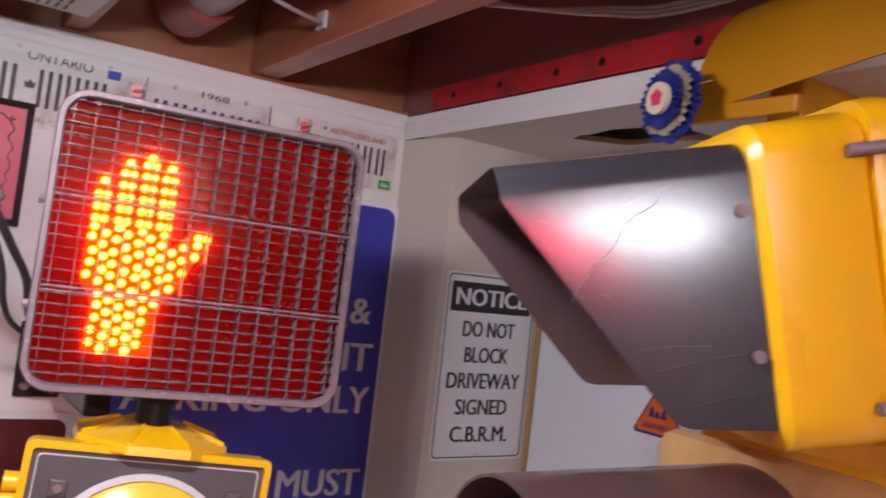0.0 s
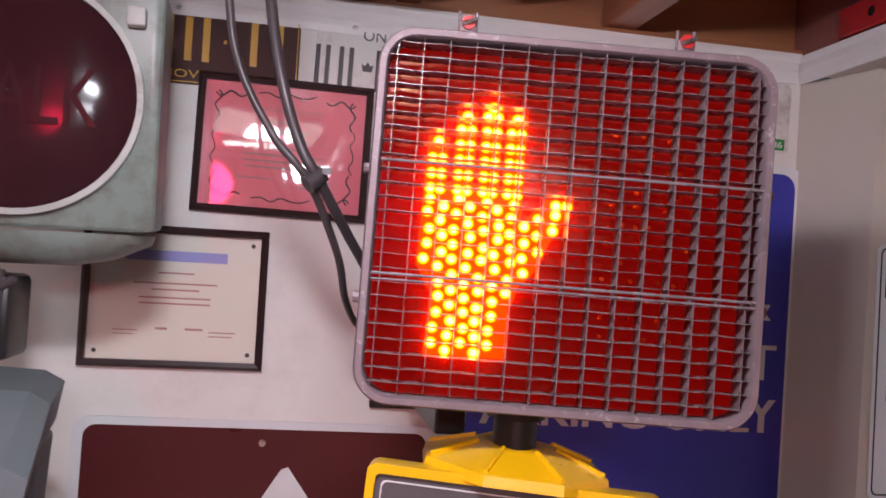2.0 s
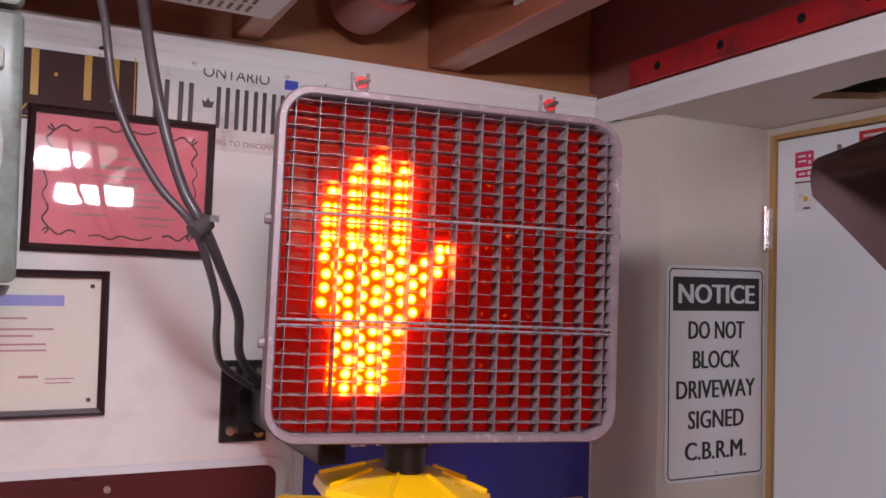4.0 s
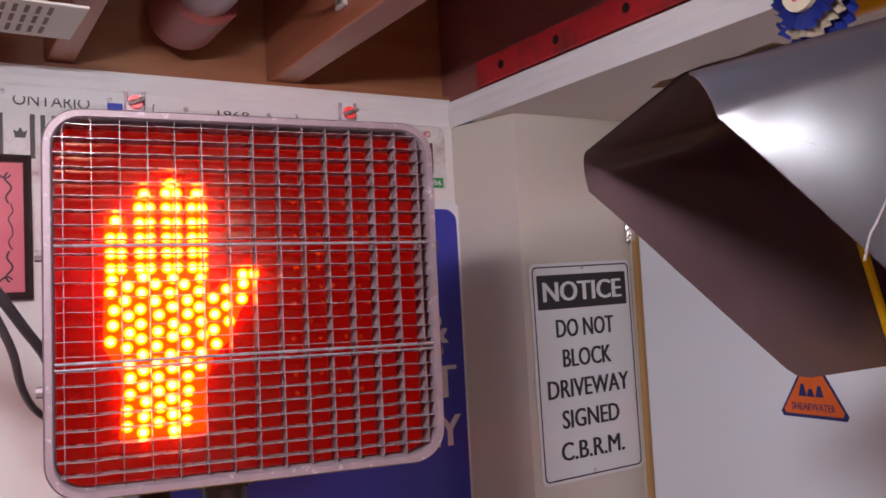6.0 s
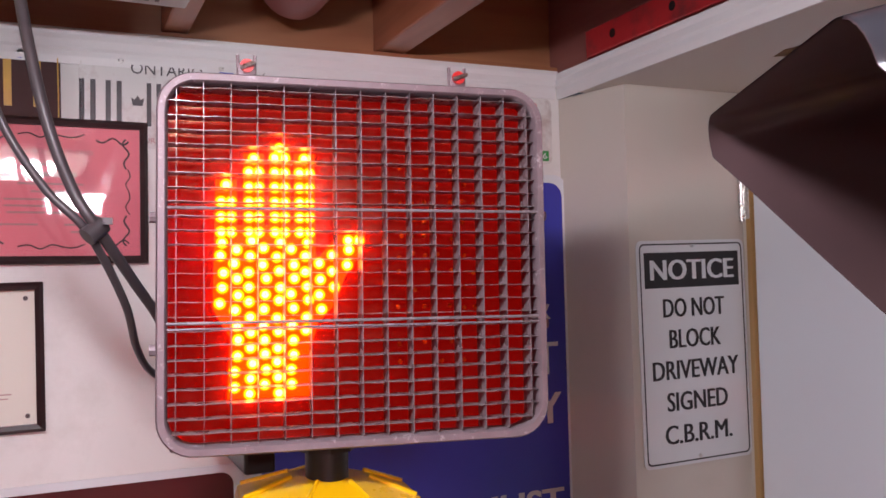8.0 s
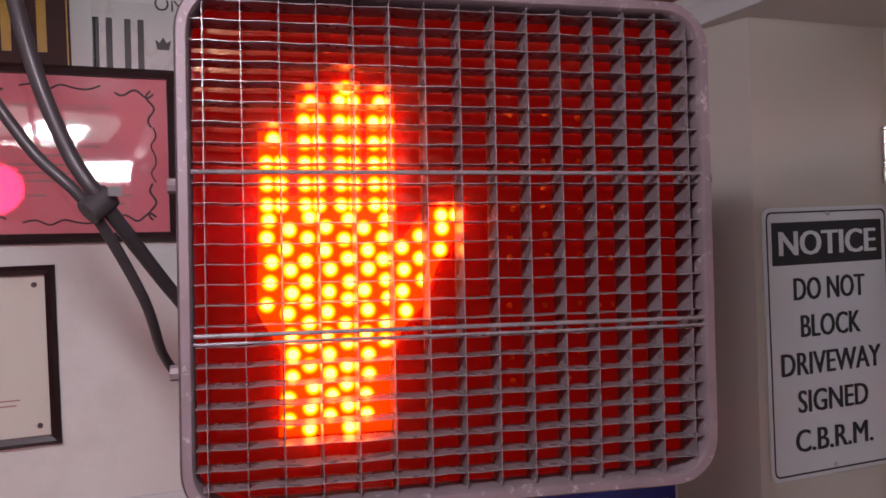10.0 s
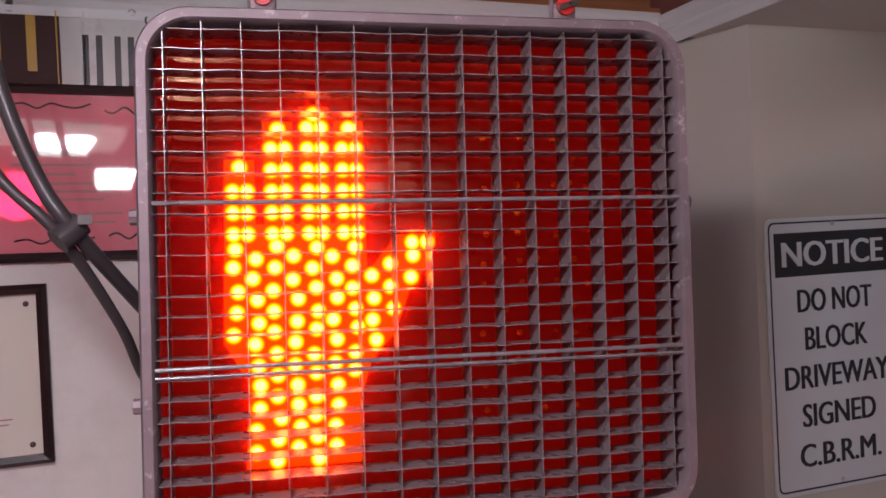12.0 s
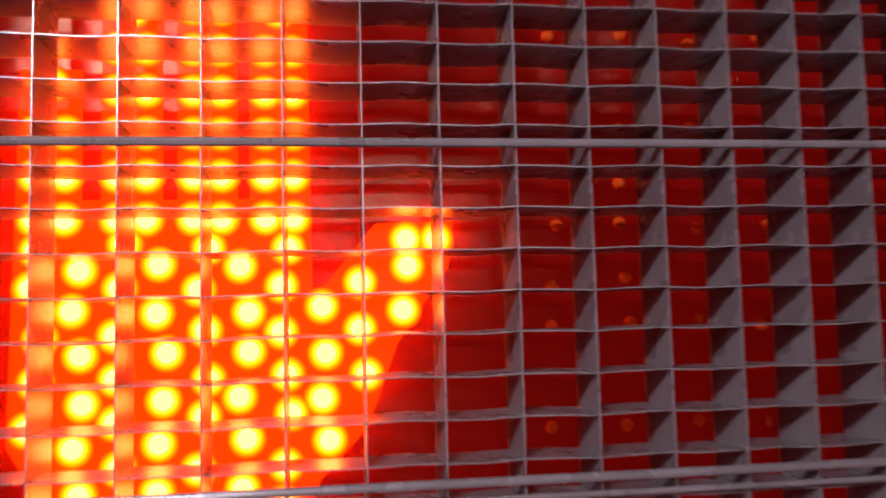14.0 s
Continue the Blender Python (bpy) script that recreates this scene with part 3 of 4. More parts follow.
part("field", slab(rrect(0.297, -0.331, 0.338, 0.022), -0.0028, -0.0021), MAROON, ms)
part("arrow", slab([(0.052, 0.272), (0.118, 0.18), (0.118, 0.165), (0.085, 0.17), (0.085, -0.2), (0.019, -0.2), (0.019, 0.17), (-0.014, 0.165), (-0.014, 0.18), (0.04, 0.268)], -0.0036, -0.0029), SIGN_WHITE, ms, "white upward arrow")
part("bolt", tube((0.004, -0.009, 0.314), (0.004, -0.003, 0.314), 0.006, seg=8), STEEL, ms, "rusty bolt head", True)


def numerals(spec, material, parent):
    """Print on a plate that is not spelled out: two plain upright bars in the place of each numeral."""
    for x0, x1, z0, z1 in spec:
        w = (x1 - x0) * 0.32
        part("numeral_bar", box(x0, x0 + w, -0.0026, -0.0014, z0, z1, 0.0005, 1), material, parent)
        part("numeral_bar", box(x1 - w, x1, -0.0026, -0.0014, z0, z1, 0.0005, 1), material, parent)


def number_plate(name, x, z, w, h, body, edge, label, roll=0.0):
    t = wall_thing(name, x, z, label, "licence plate", "licence plates", lift=0.003, roll=roll)
    part("plate", slab(rrect(w / 2, -h / 2, h / 2, 0.014), -0.0012, 0.0012), body, t)
    part("rim", ring(rrect(w / 2 - 0.003, -h / 2 + 0.003, h / 2 - 0.003, 0.012), rrect(w / 2 - 0.0048, -h / 2 + 0.0048, h / 2 - 0.0048, 0.011), -0.0026, -0.0013), edge, t, "embossed edge line")
    for sx in (-0.085, 0.085):
        part("bolt", tube((sx * w / 0.305, -0.0035, h / 2 - 0.014), (sx * w / 0.305, -0.0013, h / 2 - 0.014), 0.005, seg=10), STEEL, t, "", True)
    return t


op = number_plate("licence_plate", 0.218, 1.876, 0.306, 0.165, PLATE_WHITE, PLATE_WHITE, "white plate with black print and a crown mark", 0.5)
lettering("ONTARIO", 0.122, 0.02, -0.008, 0.048, -0.0018, PLATE_INK, op)
lettering("YOURS TO DISCOVER", 0.15, 0.009, 0.005, -0.073, -0.0018, FAINT_INK, op)
numerals([(-0.152 + 0.042 * k, -0.126 + 0.042 * k, -0.043, 0.033) for k in (0, 1)] + [(-0.043 + 0.034 * k, -0.019 + 0.034 * k, -0.043, 0.033) for k in range(4)], PLATE_INK, op)
part("crown_mark", slab([(-0.066, -0.008), (-0.05, -0.008), (-0.047, 0.006), (-0.053, 0.002), (-0.058, 0.01), (-0.063, 0.002), (-0.069, 0.006)], -0.0022, -0.0014), PLATE_INK, op)
part("sticker", slab(quad(0.082, 0.108, 0.045, 0.063), -0.0022, -0.0014), BLUE_STICKER, op, "blue year sticker")
np1 = number_plate("licence_plate", 0.513, 1.875, 0.287, 0.148, PLATE_WHITE, PLATE_INK, "white plate with dark edge line and year print", 0.3)
lettering("1968", 0.062, 0.014, 0.01, 0.049, -0.0018, PLATE_INK, np1)
numerals([(-0.12 + 0.042 * k, -0.092 + 0.042 * k, -0.05, 0.026) for k in range(6)], NAVY_STICKER, np1)
nf = number_plate("licence_plate", 0.858, 1.864, 0.262, 0.14, PLATE_WHITE, PLATE_WHITE, "white plate with red heading and green sticker", 0.4)
lettering("NEWFOUNDLAND", 0.15, 0.014, 0.02, 0.046, -0.0018, RED_STICKER, nf)
numerals([(-0.11 + 0.037 * k, -0.086 + 0.037 * k, -0.032, 0.034) for k in range(6)], PLATE_INK, nf)
part("sticker", slab(quad(0.09, 0.122, -0.064, -0.042), -0.0022, -0.0014), GREEN, nf, "green year sticker")
lettering("86", 0.022, 0.012, 0.106, -0.059, -0.0024, SIGN_WHITE, nf)
ns = number_plate("licence_plate", -0.092, 1.888, 0.272, 0.146, PLATE_BLACK, PLATE_YELLOW, "dark maroon plate with yellow print and yellow edge", -0.5)
lettering("NOVA SCOTIA", 0.2, 0.014, 0.0, -0.062, -0.0018, PLATE_YELLOW, ns)
bars([(-0.094, -0.082, -0.032, 0.045), (-0.062, -0.05, -0.032, 0.045), (-0.032, -0.02, -0.032, 0.045), (0.004, 0.009, 0.003, 0.009), (0.05, 0.062, -0.032, 0.045), (0.094, 0.106, -0.032, 0.045)], -0.0014, PLATE_YELLOW, ns, "numeral_bar", 0.0012)
part("sticker", slab(circle(0.008, 0.075, 0.056), -0.0022, -0.0014), LILAC_INK, ns, "small blue sticker")


def picture(name, x0, x1, z0, z1, paper, label, roll=0.0):
    t = wall_thing(name, (x0 + x1) / 2, (z0 + z1) / 2, label, "certificate", "framed certificates", lift=0.001, roll=roll)
    hw, hh = (x1 - x0) / 2, (z1 - z0) / 2
    o, i = quad(-hw, hw, -hh, hh), quad(-hw + 0.013, hw - 0.013, -hh + 0.013, hh - 0.013)
    m = quad(-hw + 0.006, hw - 0.006, -hh + 0.006, hh - 0.006)
    prof = [(o, 0.0), (o, -0.012), (m, -0.018), (i, -0.015), (i, 0.0)]
    part("frame", loft([[(x, y, z) for x, z in lp] for lp, y in prof], close=True), FRAME_WOOD, t, "dark wooden moulding")
    part("paper", box(-hw + 0.012, hw - 0.012, -0.006, -0.002, -hh + 0.012, hh - 0.012), paper, t)
    g = part("glass", box(-hw + 0.0125, hw - 0.0125, -0.011, -0.0095, -hh + 0.0125, hh - 0.0125), GLASS, t)
    g.visible_shadow = False
    return t


pc = picture("certificate", -0.128, 0.178, 1.598, 1.842, PINK_PAPER, "pink certificate with black scroll border in dark frame", 0.4)


def flourish(sx, sz, vertical=False):
    """A scroll of ink at a corner of the certificate."""
    n = 26
    pts = []
    for k in range(n):
        t = k / (n - 1)
        a, b = 0.052 * t, 0.006 * math.sin(t * 9.5) * (1 - 0.5 * t)
        pts.append((sx * (0.122 - (b + 0.004 if vertical else a)), -0.0066, sz * (0.092 - (a if vertical else b + 0.004))))
    return sweep(pts, 0.0016, 5, 2)


for sx in (-1, 1):
    for sz in (-1, 1):
        part("scroll", flourish(sx, sz), INK, pc, "black ink scroll")
        part("scroll", flourish(sx, sz, True), INK, pc, "black ink scroll")
    part("scroll", sweep([(sx * 0.121 + 0.004 * math.sin(k * 2.2), -0.0066, 0.04 - 0.013 * k) for k in range(7)], 0.0011, 5, 4), INK, pc, "black ink scroll")
for sz in (-1, 1):
    part("scroll", sweep([(-0.05 + 0.017 * k, -0.0066, sz * 0.093 + 0.004 * math.sin(k * 2.4)) for k in range(7)], 0.0013, 5, 4), INK, pc, "black ink scroll")
lettering("OPERATION GOOD DEED", 0.13, 0.0075, 0, 0.062, -0.0062, FAINT_INK, pc)
bars([(-0.025, 0.025, 0.043, 0.046), (-0.04, 0.04, 0.024, 0.031), (-0.05, 0.05, 0.01, 0.013), (-0.03, 0.03, -0.003, 0.0), (-0.07, 0.07, -0.016, -0.013), (-0.07, 0.07, -0.027, -0.024), (-0.066, 0.066, -0.038, -0.035), (-0.08, -0.02, -0.058, -0.055), (0.02, 0.09, -0.058, -0.055), (0.03, 0.08, -0.07, -0.067)], -0.0061, FAINT_INK, pc)
wc = picture("certificate", -0.293, 0.016, 1.328, 1.573, CREAM_PAPER, "cream certificate with lilac heading in dark frame", -0.5)
bars([(-0.085, 0.085, 0.062, 0.08)], -0.0061, LILAC_INK, wc, "heading_bar")
bars([(-0.03, 0.03, 0.04, 0.043), (-0.07, 0.07, 0.022, 0.025), (-0.04, 0.04, 0.011, 0.014), (-0.06, 0.06, -0.003, 0.0), (-0.06, 0.06, -0.013, -0.010), (-0.1, -0.06, -0.06, -0.058), (-0.1, -0.065, -0.067, -0.065), (-0.03, -0.01, -0.057, -0.053), (0.02, 0.05, -0.057, -0.053), (0.06, 0.105, -0.06, -0.058), (0.06, 0.1, -0.067, -0.065)], -0.0061, FAINT_INK, wc)
for sx in (-1, 1):
    for sz in (-1, 1):
        part("pin", tube((sx * 0.128, -0.0075, sz * 0.096), (sx * 0.128, -0.006, sz * 0.096), 0.004, seg=8), INK, wc)

# wall bracket that carries the crossing signal
br = thing("wall_bracket", pose(0.25, WALL_Y, 1.344), "black steel wall bracket with bolts", "bracket")
part("base_plate", box(-0.04, 0.045, -0.012, -0.0005, -0.074, 0.074, 0.002), BLACK_PAINT, br)
part("arm", box(0.0, 0.04, -0.46, -0.0125, -0.028, 0.03, 0.004), BLACK_PAINT, br)
part("gusset", slab([(-0.018, -0.05), (0.03, -0.05), (0.03, 0.04), (0.0, 0.055), (-0.018, 0.02)], -0.06, -0.0125), BLACK_PAINT, br)
for x, z in ((-0.022, -0.052), (0.03, -0.058), (0.03, 0.055), (-0.022, 0.055)):
    part("bolt", tube((x, -0.02, z), (x, -0.0125, z), 0.0085, seg=10), STEEL, br, "washer and bolt head", True)

# ---- the crossing signal ----
SIG = pose(0.3427, 1.5157, 1.5795, -1.26, 0.88, -8.66)
PITCH, ROW = 0.02822, 0.01525
sig = thing("pedestrian_signal", SIG, "pedestrian crossing signal with lit orange stop symbol behind a louvre grille", "traffic signal")
HW, H0, H1 = 0.2175, -0.1995, 0.2065


def lp(hw, h0, h1, r, y):
    return [(x, y, z) for x, z in rrect(hw, h0, h1, r, 8)]


part("bezel", loft([lp(HW - 0.004, H0 + 0.004, H1 - 0.004, 0.036, 0.03), lp(HW, H0, H1, 0.04, 0.028), lp(HW, H0, H1, 0.04, 0.001), lp(HW - 0.002, H0 + 0.002, H1 - 0.002, 0.038, -0.003),
                    lp(HW - 0.0085, H0 + 0.0085, H1 - 0.0085, 0.033, -0.003), lp(HW - 0.0105, H0 + 0.0105, H1 - 0.0105, 0.031, 0.0), lp(HW - 0.0105, H0 + 0.0105, H1 - 0.0105, 0.031, 0.03)], close=True), BEZEL, sig, "scuffed grey cast bezel", True)
part("housing", loft([lp(HW - 0.006, H0 + 0.006, H1 - 0.006, 0.036, 0.0305), lp(HW - 0.004, H0 + 0.004, H1 - 0.004, 0.036, 0.04), lp(HW - 0.012, H0 + 0.012, H1 - 0.012, 0.04, 0.13), lp(HW - 0.04, H0 + 0.04, H1 - 0.04, 0.05, 0.15)], cap1=True), BLACK_PAINT, sig, "black cast housing", True)
part("lens", box(-HW + 0.012, HW - 0.012, 0.0375, 0.0385, H0 + 0.012, H1 - 0.012), LENS_RED, sig, "dark red lens sheet")
# the rim of the housing that holds the lens sheet back behind the grille, with the same painted glow
part("lens_well", loft([lp(HW - 0.0106, H0 + 0.0106, H1 - 0.0106, 0.031, 0.0304), lp(HW - 0.0106, H0 + 0.0106, H1 - 0.0106, 0.031, 0.037), lp(HW - 0.0120, H0 + 0.0120, H1 - 0.0120, 0.030, 0.037), lp(HW - 0.0120, H0 + 0.0120, H1 - 0.0120, 0.030, 0.0304)], close=True), LENS_RED, sig)
# added sheet that scatters the lamps into a soft halo
part("halo_sheet", box(-HW + 0.0125, HW - 0.0125, 0.0289, 0.0294, H0 + 0.0125, H1 - 0.0125), HALO_SHEET, sig, "added clouded red sheet that spreads a halo round the lamps")
# upright louvres, cross louvres and two rods
NEAR, FAR = 0.0008, 0.0285
vm = bpy.data.meshes.new("upright_louvre")
b = box(-0.00026, 0.00026, NEAR, FAR, H0 + 0.011, H1 - 0.011)
b.to_mesh(vm)
b.free()
vm.materials.append(LOUVRE)
hm = bpy.data.meshes.new("cross_louvre")
b = bmesh.new()
n = 30
rows = [[b.verts.new((-HW + 0.0112 + (2 * HW - 0.0224) * k / n, y, 0.0004 * math.sin(k * 1.9) + dz)) for k in range(n + 1)] for y, dz in ((NEAR + 0.0004, 0), (FAR - 0.0004, 0), (FAR - 0.0004, 0.00045), (NEAR + 0.0004, 0.00045))]
for i in range(4):
    for k in range(n):
        b.faces.new((rows[i][k], rows[i][k + 1], rows[(i + 1) % 4][k + 1], rows[(i + 1) % 4][k]))
b.to_mesh(hm)
b.free()
hm.materials.append(LOUVRE)
rng = random.Random(2)
for k in range(15):
    o = new("upright_louvre", vm)
    o.parent = sig
    o.matrix_local = pose((k - 7) * PITCH, 0, 0, 0, rng.uniform(-0.12, 0.12), rng.uniform(-0.8, 0.8))
for k in range(25):
    o = new("cross_louvre", hm)
    o.parent = sig
    o.matrix_local = pose(0, 0, 0.0527 + ROW * 9 - ROW * k, rng.uniform(-1.5, 1.5), rng.uniform(-0.1, 0.1), 0)
for z, r in ((0.061, 0.0017), (-0.0605, 0.0017), (-0.0665, 0.0012)):
    part("rod", tube((-HW + 0.0108, -0.001, z), (HW - 0.0108, -0.001, z), r, seg=8), LOUVRE, sig, "grey tie rod", True)


# lit lamps of the stop symbol: four upright columns, a broad field with a slanting branch, a narrowing base
def inside(p, poly):
    hit = False
    for (x0, z0), (x1, z1) in zip(poly, poly[1:] + poly[:1]):
        if (z0 > p[1]) != (z1 > p[1]) and p[0] < x0 + (p[1] - z0) * (x1 - x0) / (z1 - z0):
            hit = not hit
    return hit


lit = []
for cx, top in ((-0.1455, 0.091), (-0.1155, 0.121), (-0.087, 0.133), (-0.0595, 0.122)):
    z = 0.0385
    while z < top - 0.006:
        lit += [(cx - 0.0054, z), (cx + 0.0054, z)]
        z += 0.0168
    lit.append((cx, top))
FIELD = [(-0.156, 0.034), (-0.05, 0.034), (-0.047, 0.0), (-0.018, 0.031), (0.004, 0.033), (0.0, 0.02), (-0.02, -0.012), (-0.032, -0.04), (-0.05, -0.06), (-0.062, -0.085), (-0.06, -0.142), (-0.141, -0.142), (-0.137, -0.075), (-0.156, -0.045)]
z, odd = 0.028, 0
while z > -0.142:
    x = -0.1505 + (0.0155 if odd else 0)
    while x < 0.006:
        if inside((x, z), FIELD):
            lit.append((x + rng.uniform(-0.0022, 0.0022), z + rng.uniform(-0.0016, 0.0016)))
        x += 0.031
    z, odd = z - 0.0084, 1 - odd

tips = [(-0.0098, 0.0295), (0.0022, 0.0295)]
lit = [p for p in lit if min(math.hypot(p[0] - q[0], p[1] - q[1]) for q in tips) > 0.0075] + tips


def dome(r, h, seg=10):
    b = bmesh.new()
    rings = [[b.verts.new((r * math.cos(a) * math.cos(2 * math.pi * k / seg), -h * math.sin(a), r * math.cos(a) * math.sin(2 * math.pi * k / seg))) for k in range(seg)] for a in (0.0, 0.6, 1.1)]
    for p, q in zip(rings, rings[1:]):
        for k in range(seg):
            b.faces.new((p[k], p[(k + 1) % seg], q[(k + 1) % seg], q[k]))
    b.faces.new(rings[-1])
    b.faces.new(rings[0][::-1])
    return b


def shared(name, b, material):
    me = bpy.data.meshes.new(name)
    bmesh.ops.recalc_face_normals(b, faces=b.faces[:])
    b.to_mesh(me)
    b.free()
    me.materials.append(material)
    return me


core, bloom, off = shared("led", dome(0.0039, 0.0054), LED_CORE), shared("bloom", dome(0.0077, 0.0004, 18), LED_BLOOM), shared("led", dome(0.0028, 0.002), LED_OFF)
# symbol-shaped emissive plate imitates the red glow scattered between the lamps
stop = part("stop_symbol", slab([(-0.157, 0.097), (-0.134, 0.097), (-0.134, 0.046), (-0.127, 0.046), (-0.127, 0.127), (-0.104, 0.127), (-0.104, 0.046), (-0.0985, 0.046), (-0.0985, 0.139), (-0.0755, 0.139), (-0.0755, 0.046), (-0.071, 0.046), (-0.071, 0.128), (-0.048, 0.128), (-0.047, 0.006), (-0.022, 0.036), (0.0095, 0.037), (0.007, 0.018), (-0.014, -0.012), (-0.026, -0.044), (-0.045, -0.064), (-0.053, -0.09), (-0.053, -0.145), (-0.145, -0.145), (-0.142, -0.078), (-0.160, -0.046)], 0.0368, 0.0373), LED_FIELD_GLOW, sig, "red-orange plate with the glow between the lamps painted in")
# each lamp gets a flat emissive disc that imitates its bloom
for x, z in lit:
    o = new("bloom", bloom)
    o.parent, o.location = stop, (x, 0.0367, z)
    o = new("led", core)
    o.parent, o.location = stop, (x, 0.0360, z)
dark = part("unlit_symbol", box(0.035, 0.165, 0.0368, 0.0373, -0.13, 0.13), LENS_RED, sig, "unlit lamp field with the lens sheet's painted glow")
for k in range(12):
    for j in range(7):
        if (k + j) % 2 == 0 or rng.random() < 0.3:
            o = new("led", off)
            o.parent, o.location = dark, (0.05 + 0.0155 * j + rng.uniform(-0.003, 0.003), 0.0365, 0.115 - 0.0205 * k + rng.uniform(-0.003, 0.003))
# spring clips on top, hinge bolts at the sides
for x in (-0.1245, 0.1137):
    c = part("latch", box(x - 0.010, x + 0.010, 0.0, 0.012, H1 - 0.001, H1 + 0.013, 0.003), BEZEL, sig, "grey spring latch", True)
    part("latch_washer", tube((x, -0.0035, H1 + 0.009), (x, -0.0005, H1 + 0.009), 0.0075, seg=14), RED_PLASTIC, c, "red plastic washer", True)
    for dx in (-0.012, 0.011):
        part("latch_pin", tube((x + dx * 0.75, 0.006, H1), (x + dx * 0.8, 0.004, H1 + 0.022), 0.002, seg=8), BEZEL, c, "grey wire pin", True)
    part("wing_nut", tube((x - 0.007, -0.006, H1 + 0.006), (x + 0.009, -0.007, H1 + 0.012), 0.0024, seg=8), STEEL, c, "steel wing nut", True)
for x, z in ((-HW - 0.003, 0.052), (-HW - 0.003, -0.088), (HW + 0.003, 0.058), (HW + 0.003, -0.07)):
    part("side_bolt", tube((x - 0.004, 0.016, z), (x + 0.004, 0.016, z), 0.006, seg=8), BEZEL, sig, "dull hinge bolt", True)

# pole between the signal and the beacon below
pl = thing("mounting_pole", SIG, "black iron pipe nipple between two signals", "pole")
part("pipe", tube((-0.03, 0.085, H0 + 0.006), (-0.03, 0.085, -0.262), 0.0255, seg=24), BLACK_PAINT, pl, "", True)
part("locknut", tube((-0.03, 0.085, -0.214), (-0.03, 0.085, -0.202), 0.034, seg=8), BLACK_PAINT, pl)

# ---- amber beacon ----
bc = thing("amber_beacon", SIG @ pose(-0.027, 0.03, -0.275, 0, 3.2, 0), "yellow beacon signal with charcoal face and amber lens", "traffic signal")
part("body", loft([[(x, 0.0, z) for x, z in rrect(0.166, -0.33, 0.0, 0.012)], [(x, 0.03, z) for x, z in rrect(0.166, -0.33, 0.0, 0.012)], [(x, 0.12, z) for x, z in rrect(0.14, -0.31, -0.02, 0.03)]], cap0=True, cap1=True), YELLOW, bc, "", True)
part("door_rim", ring(rrect(0.1665, -0.33, 0.002, 0.010), rrect(0.157, -0.32, -0.0085, 0.006), -0.012, -0.0005), YELLOW, bc, "", True)
part("face", slab(rrect(0.1565, -0.3195, -0.009, 0.006), -0.006, -0.0005), BEACON_FACE, bc, "dark charcoal face panel")
part("face_line", ring(rrect(0.150, -0.312, -0.016, 0.006), rrect(0.1485, -0.3105, -0.0175, 0.006), -0.0075, -0.0061), LETTER_WHITE, bc)
b = dome(0.122, 0.03, 40)
bmesh.ops.translate(b, verts=b.verts[:], vec=(0, -0.0065, -0.163))
part("lens", b, BEACON_LENS, bc, "amber glass lens", True)
part("lens_ring", loft([[(r * math.cos(2 * math.pi * k / 40), y, -0.163 + r * math.sin(2 * math.pi * k / 40)) for k in range(40)] for r, y in ((0.131, -0.006), (0.131, -0.012), (0.122, -0.012), (0.122, -0.006))], close=True), RIM_GREY, bc, "pale rubber gasket", True)
for sx in (-1, 1):
    part("lug", box(sx * 0.118 - 0.012, sx * 0.118 + 0.012, -0.013, -0.0061, -0.072, -0.048, 0.003), BEACON_FACE, bc)
    part("screw", tube((sx * 0.118, -0.016, -0.06), (sx * 0.118, -0.0131, -0.06), 0.006, seg=10), STEEL, bc, "steel screw", True)
part("cap", loft([[(x, 0.075 + y, z) for x, y in [(0.115 * s * math.cos(radians(22.5 + 45 * k)), 0.115 * s * math.sin(radians(22.5 + 45 * k))) for k in range(8)]] for z, s in ((-0.004, 1.0), (0.008, 0.98), (0.026, 0.5), (0.03, 0.35))], cap0=True, cap1=True), YELLOW, bc, "faceted yellow top cap")
for k in range(8):
    a = radians(22.5 + 45 * k)
    part("rib", tube((0.05 * math.cos(a), 0.075 + 0.05 * math.sin(a), 0.029), (0.108 * math.cos(a), 0.075 + 0.108 * math.sin(a), 0.011), 0.003, seg=6), YELLOW, bc)
part("hinge_knob", tube((-0.185, 0.01, -0.06), (-0.16, 0.01, -0.06), 0.014, seg=10), YELLOW, bc, "", True)
part("hinge_knob", tube((-0.185, 0.01, -0.085), (-0.16, 0.01, -0.085), 0.012, seg=10), YELLOW, bc, "", True)

# ---- hooded signal ----
# x runs from the hood's lip back to the housing, y across to the far side
HD = pose(0.369, 0.893, 1.685, 0, -13, -28.6) @ Matrix.Scale(0.968, 4)
W = 0.315
hd = thing("hooded_signal", HD, "yellow pedestrian signal head with a scuffed black square hood", "traffic signal")


def hood_section(x, z_low, out=0.0):
    """Top and two sides of the hood, round shoulders, at a distance from the lip."""
    r, pts = 0.03, []
    pts.append((x, -out, z_low))
    for k in range(7):
        t = radians(180 - 15 * k)
        pts.append((x, r - out * 0 + (r + out) * math.cos(t), -r + (r + out) * math.sin(t)))
    for k in range(7):
        t = radians(90 - 15 * k)
        pts.append((x, W - r + (r + out) * math.cos(t), -r + (r + out) * math.sin(t)))
    pts.append((x, W + out, z_low))
    return pts


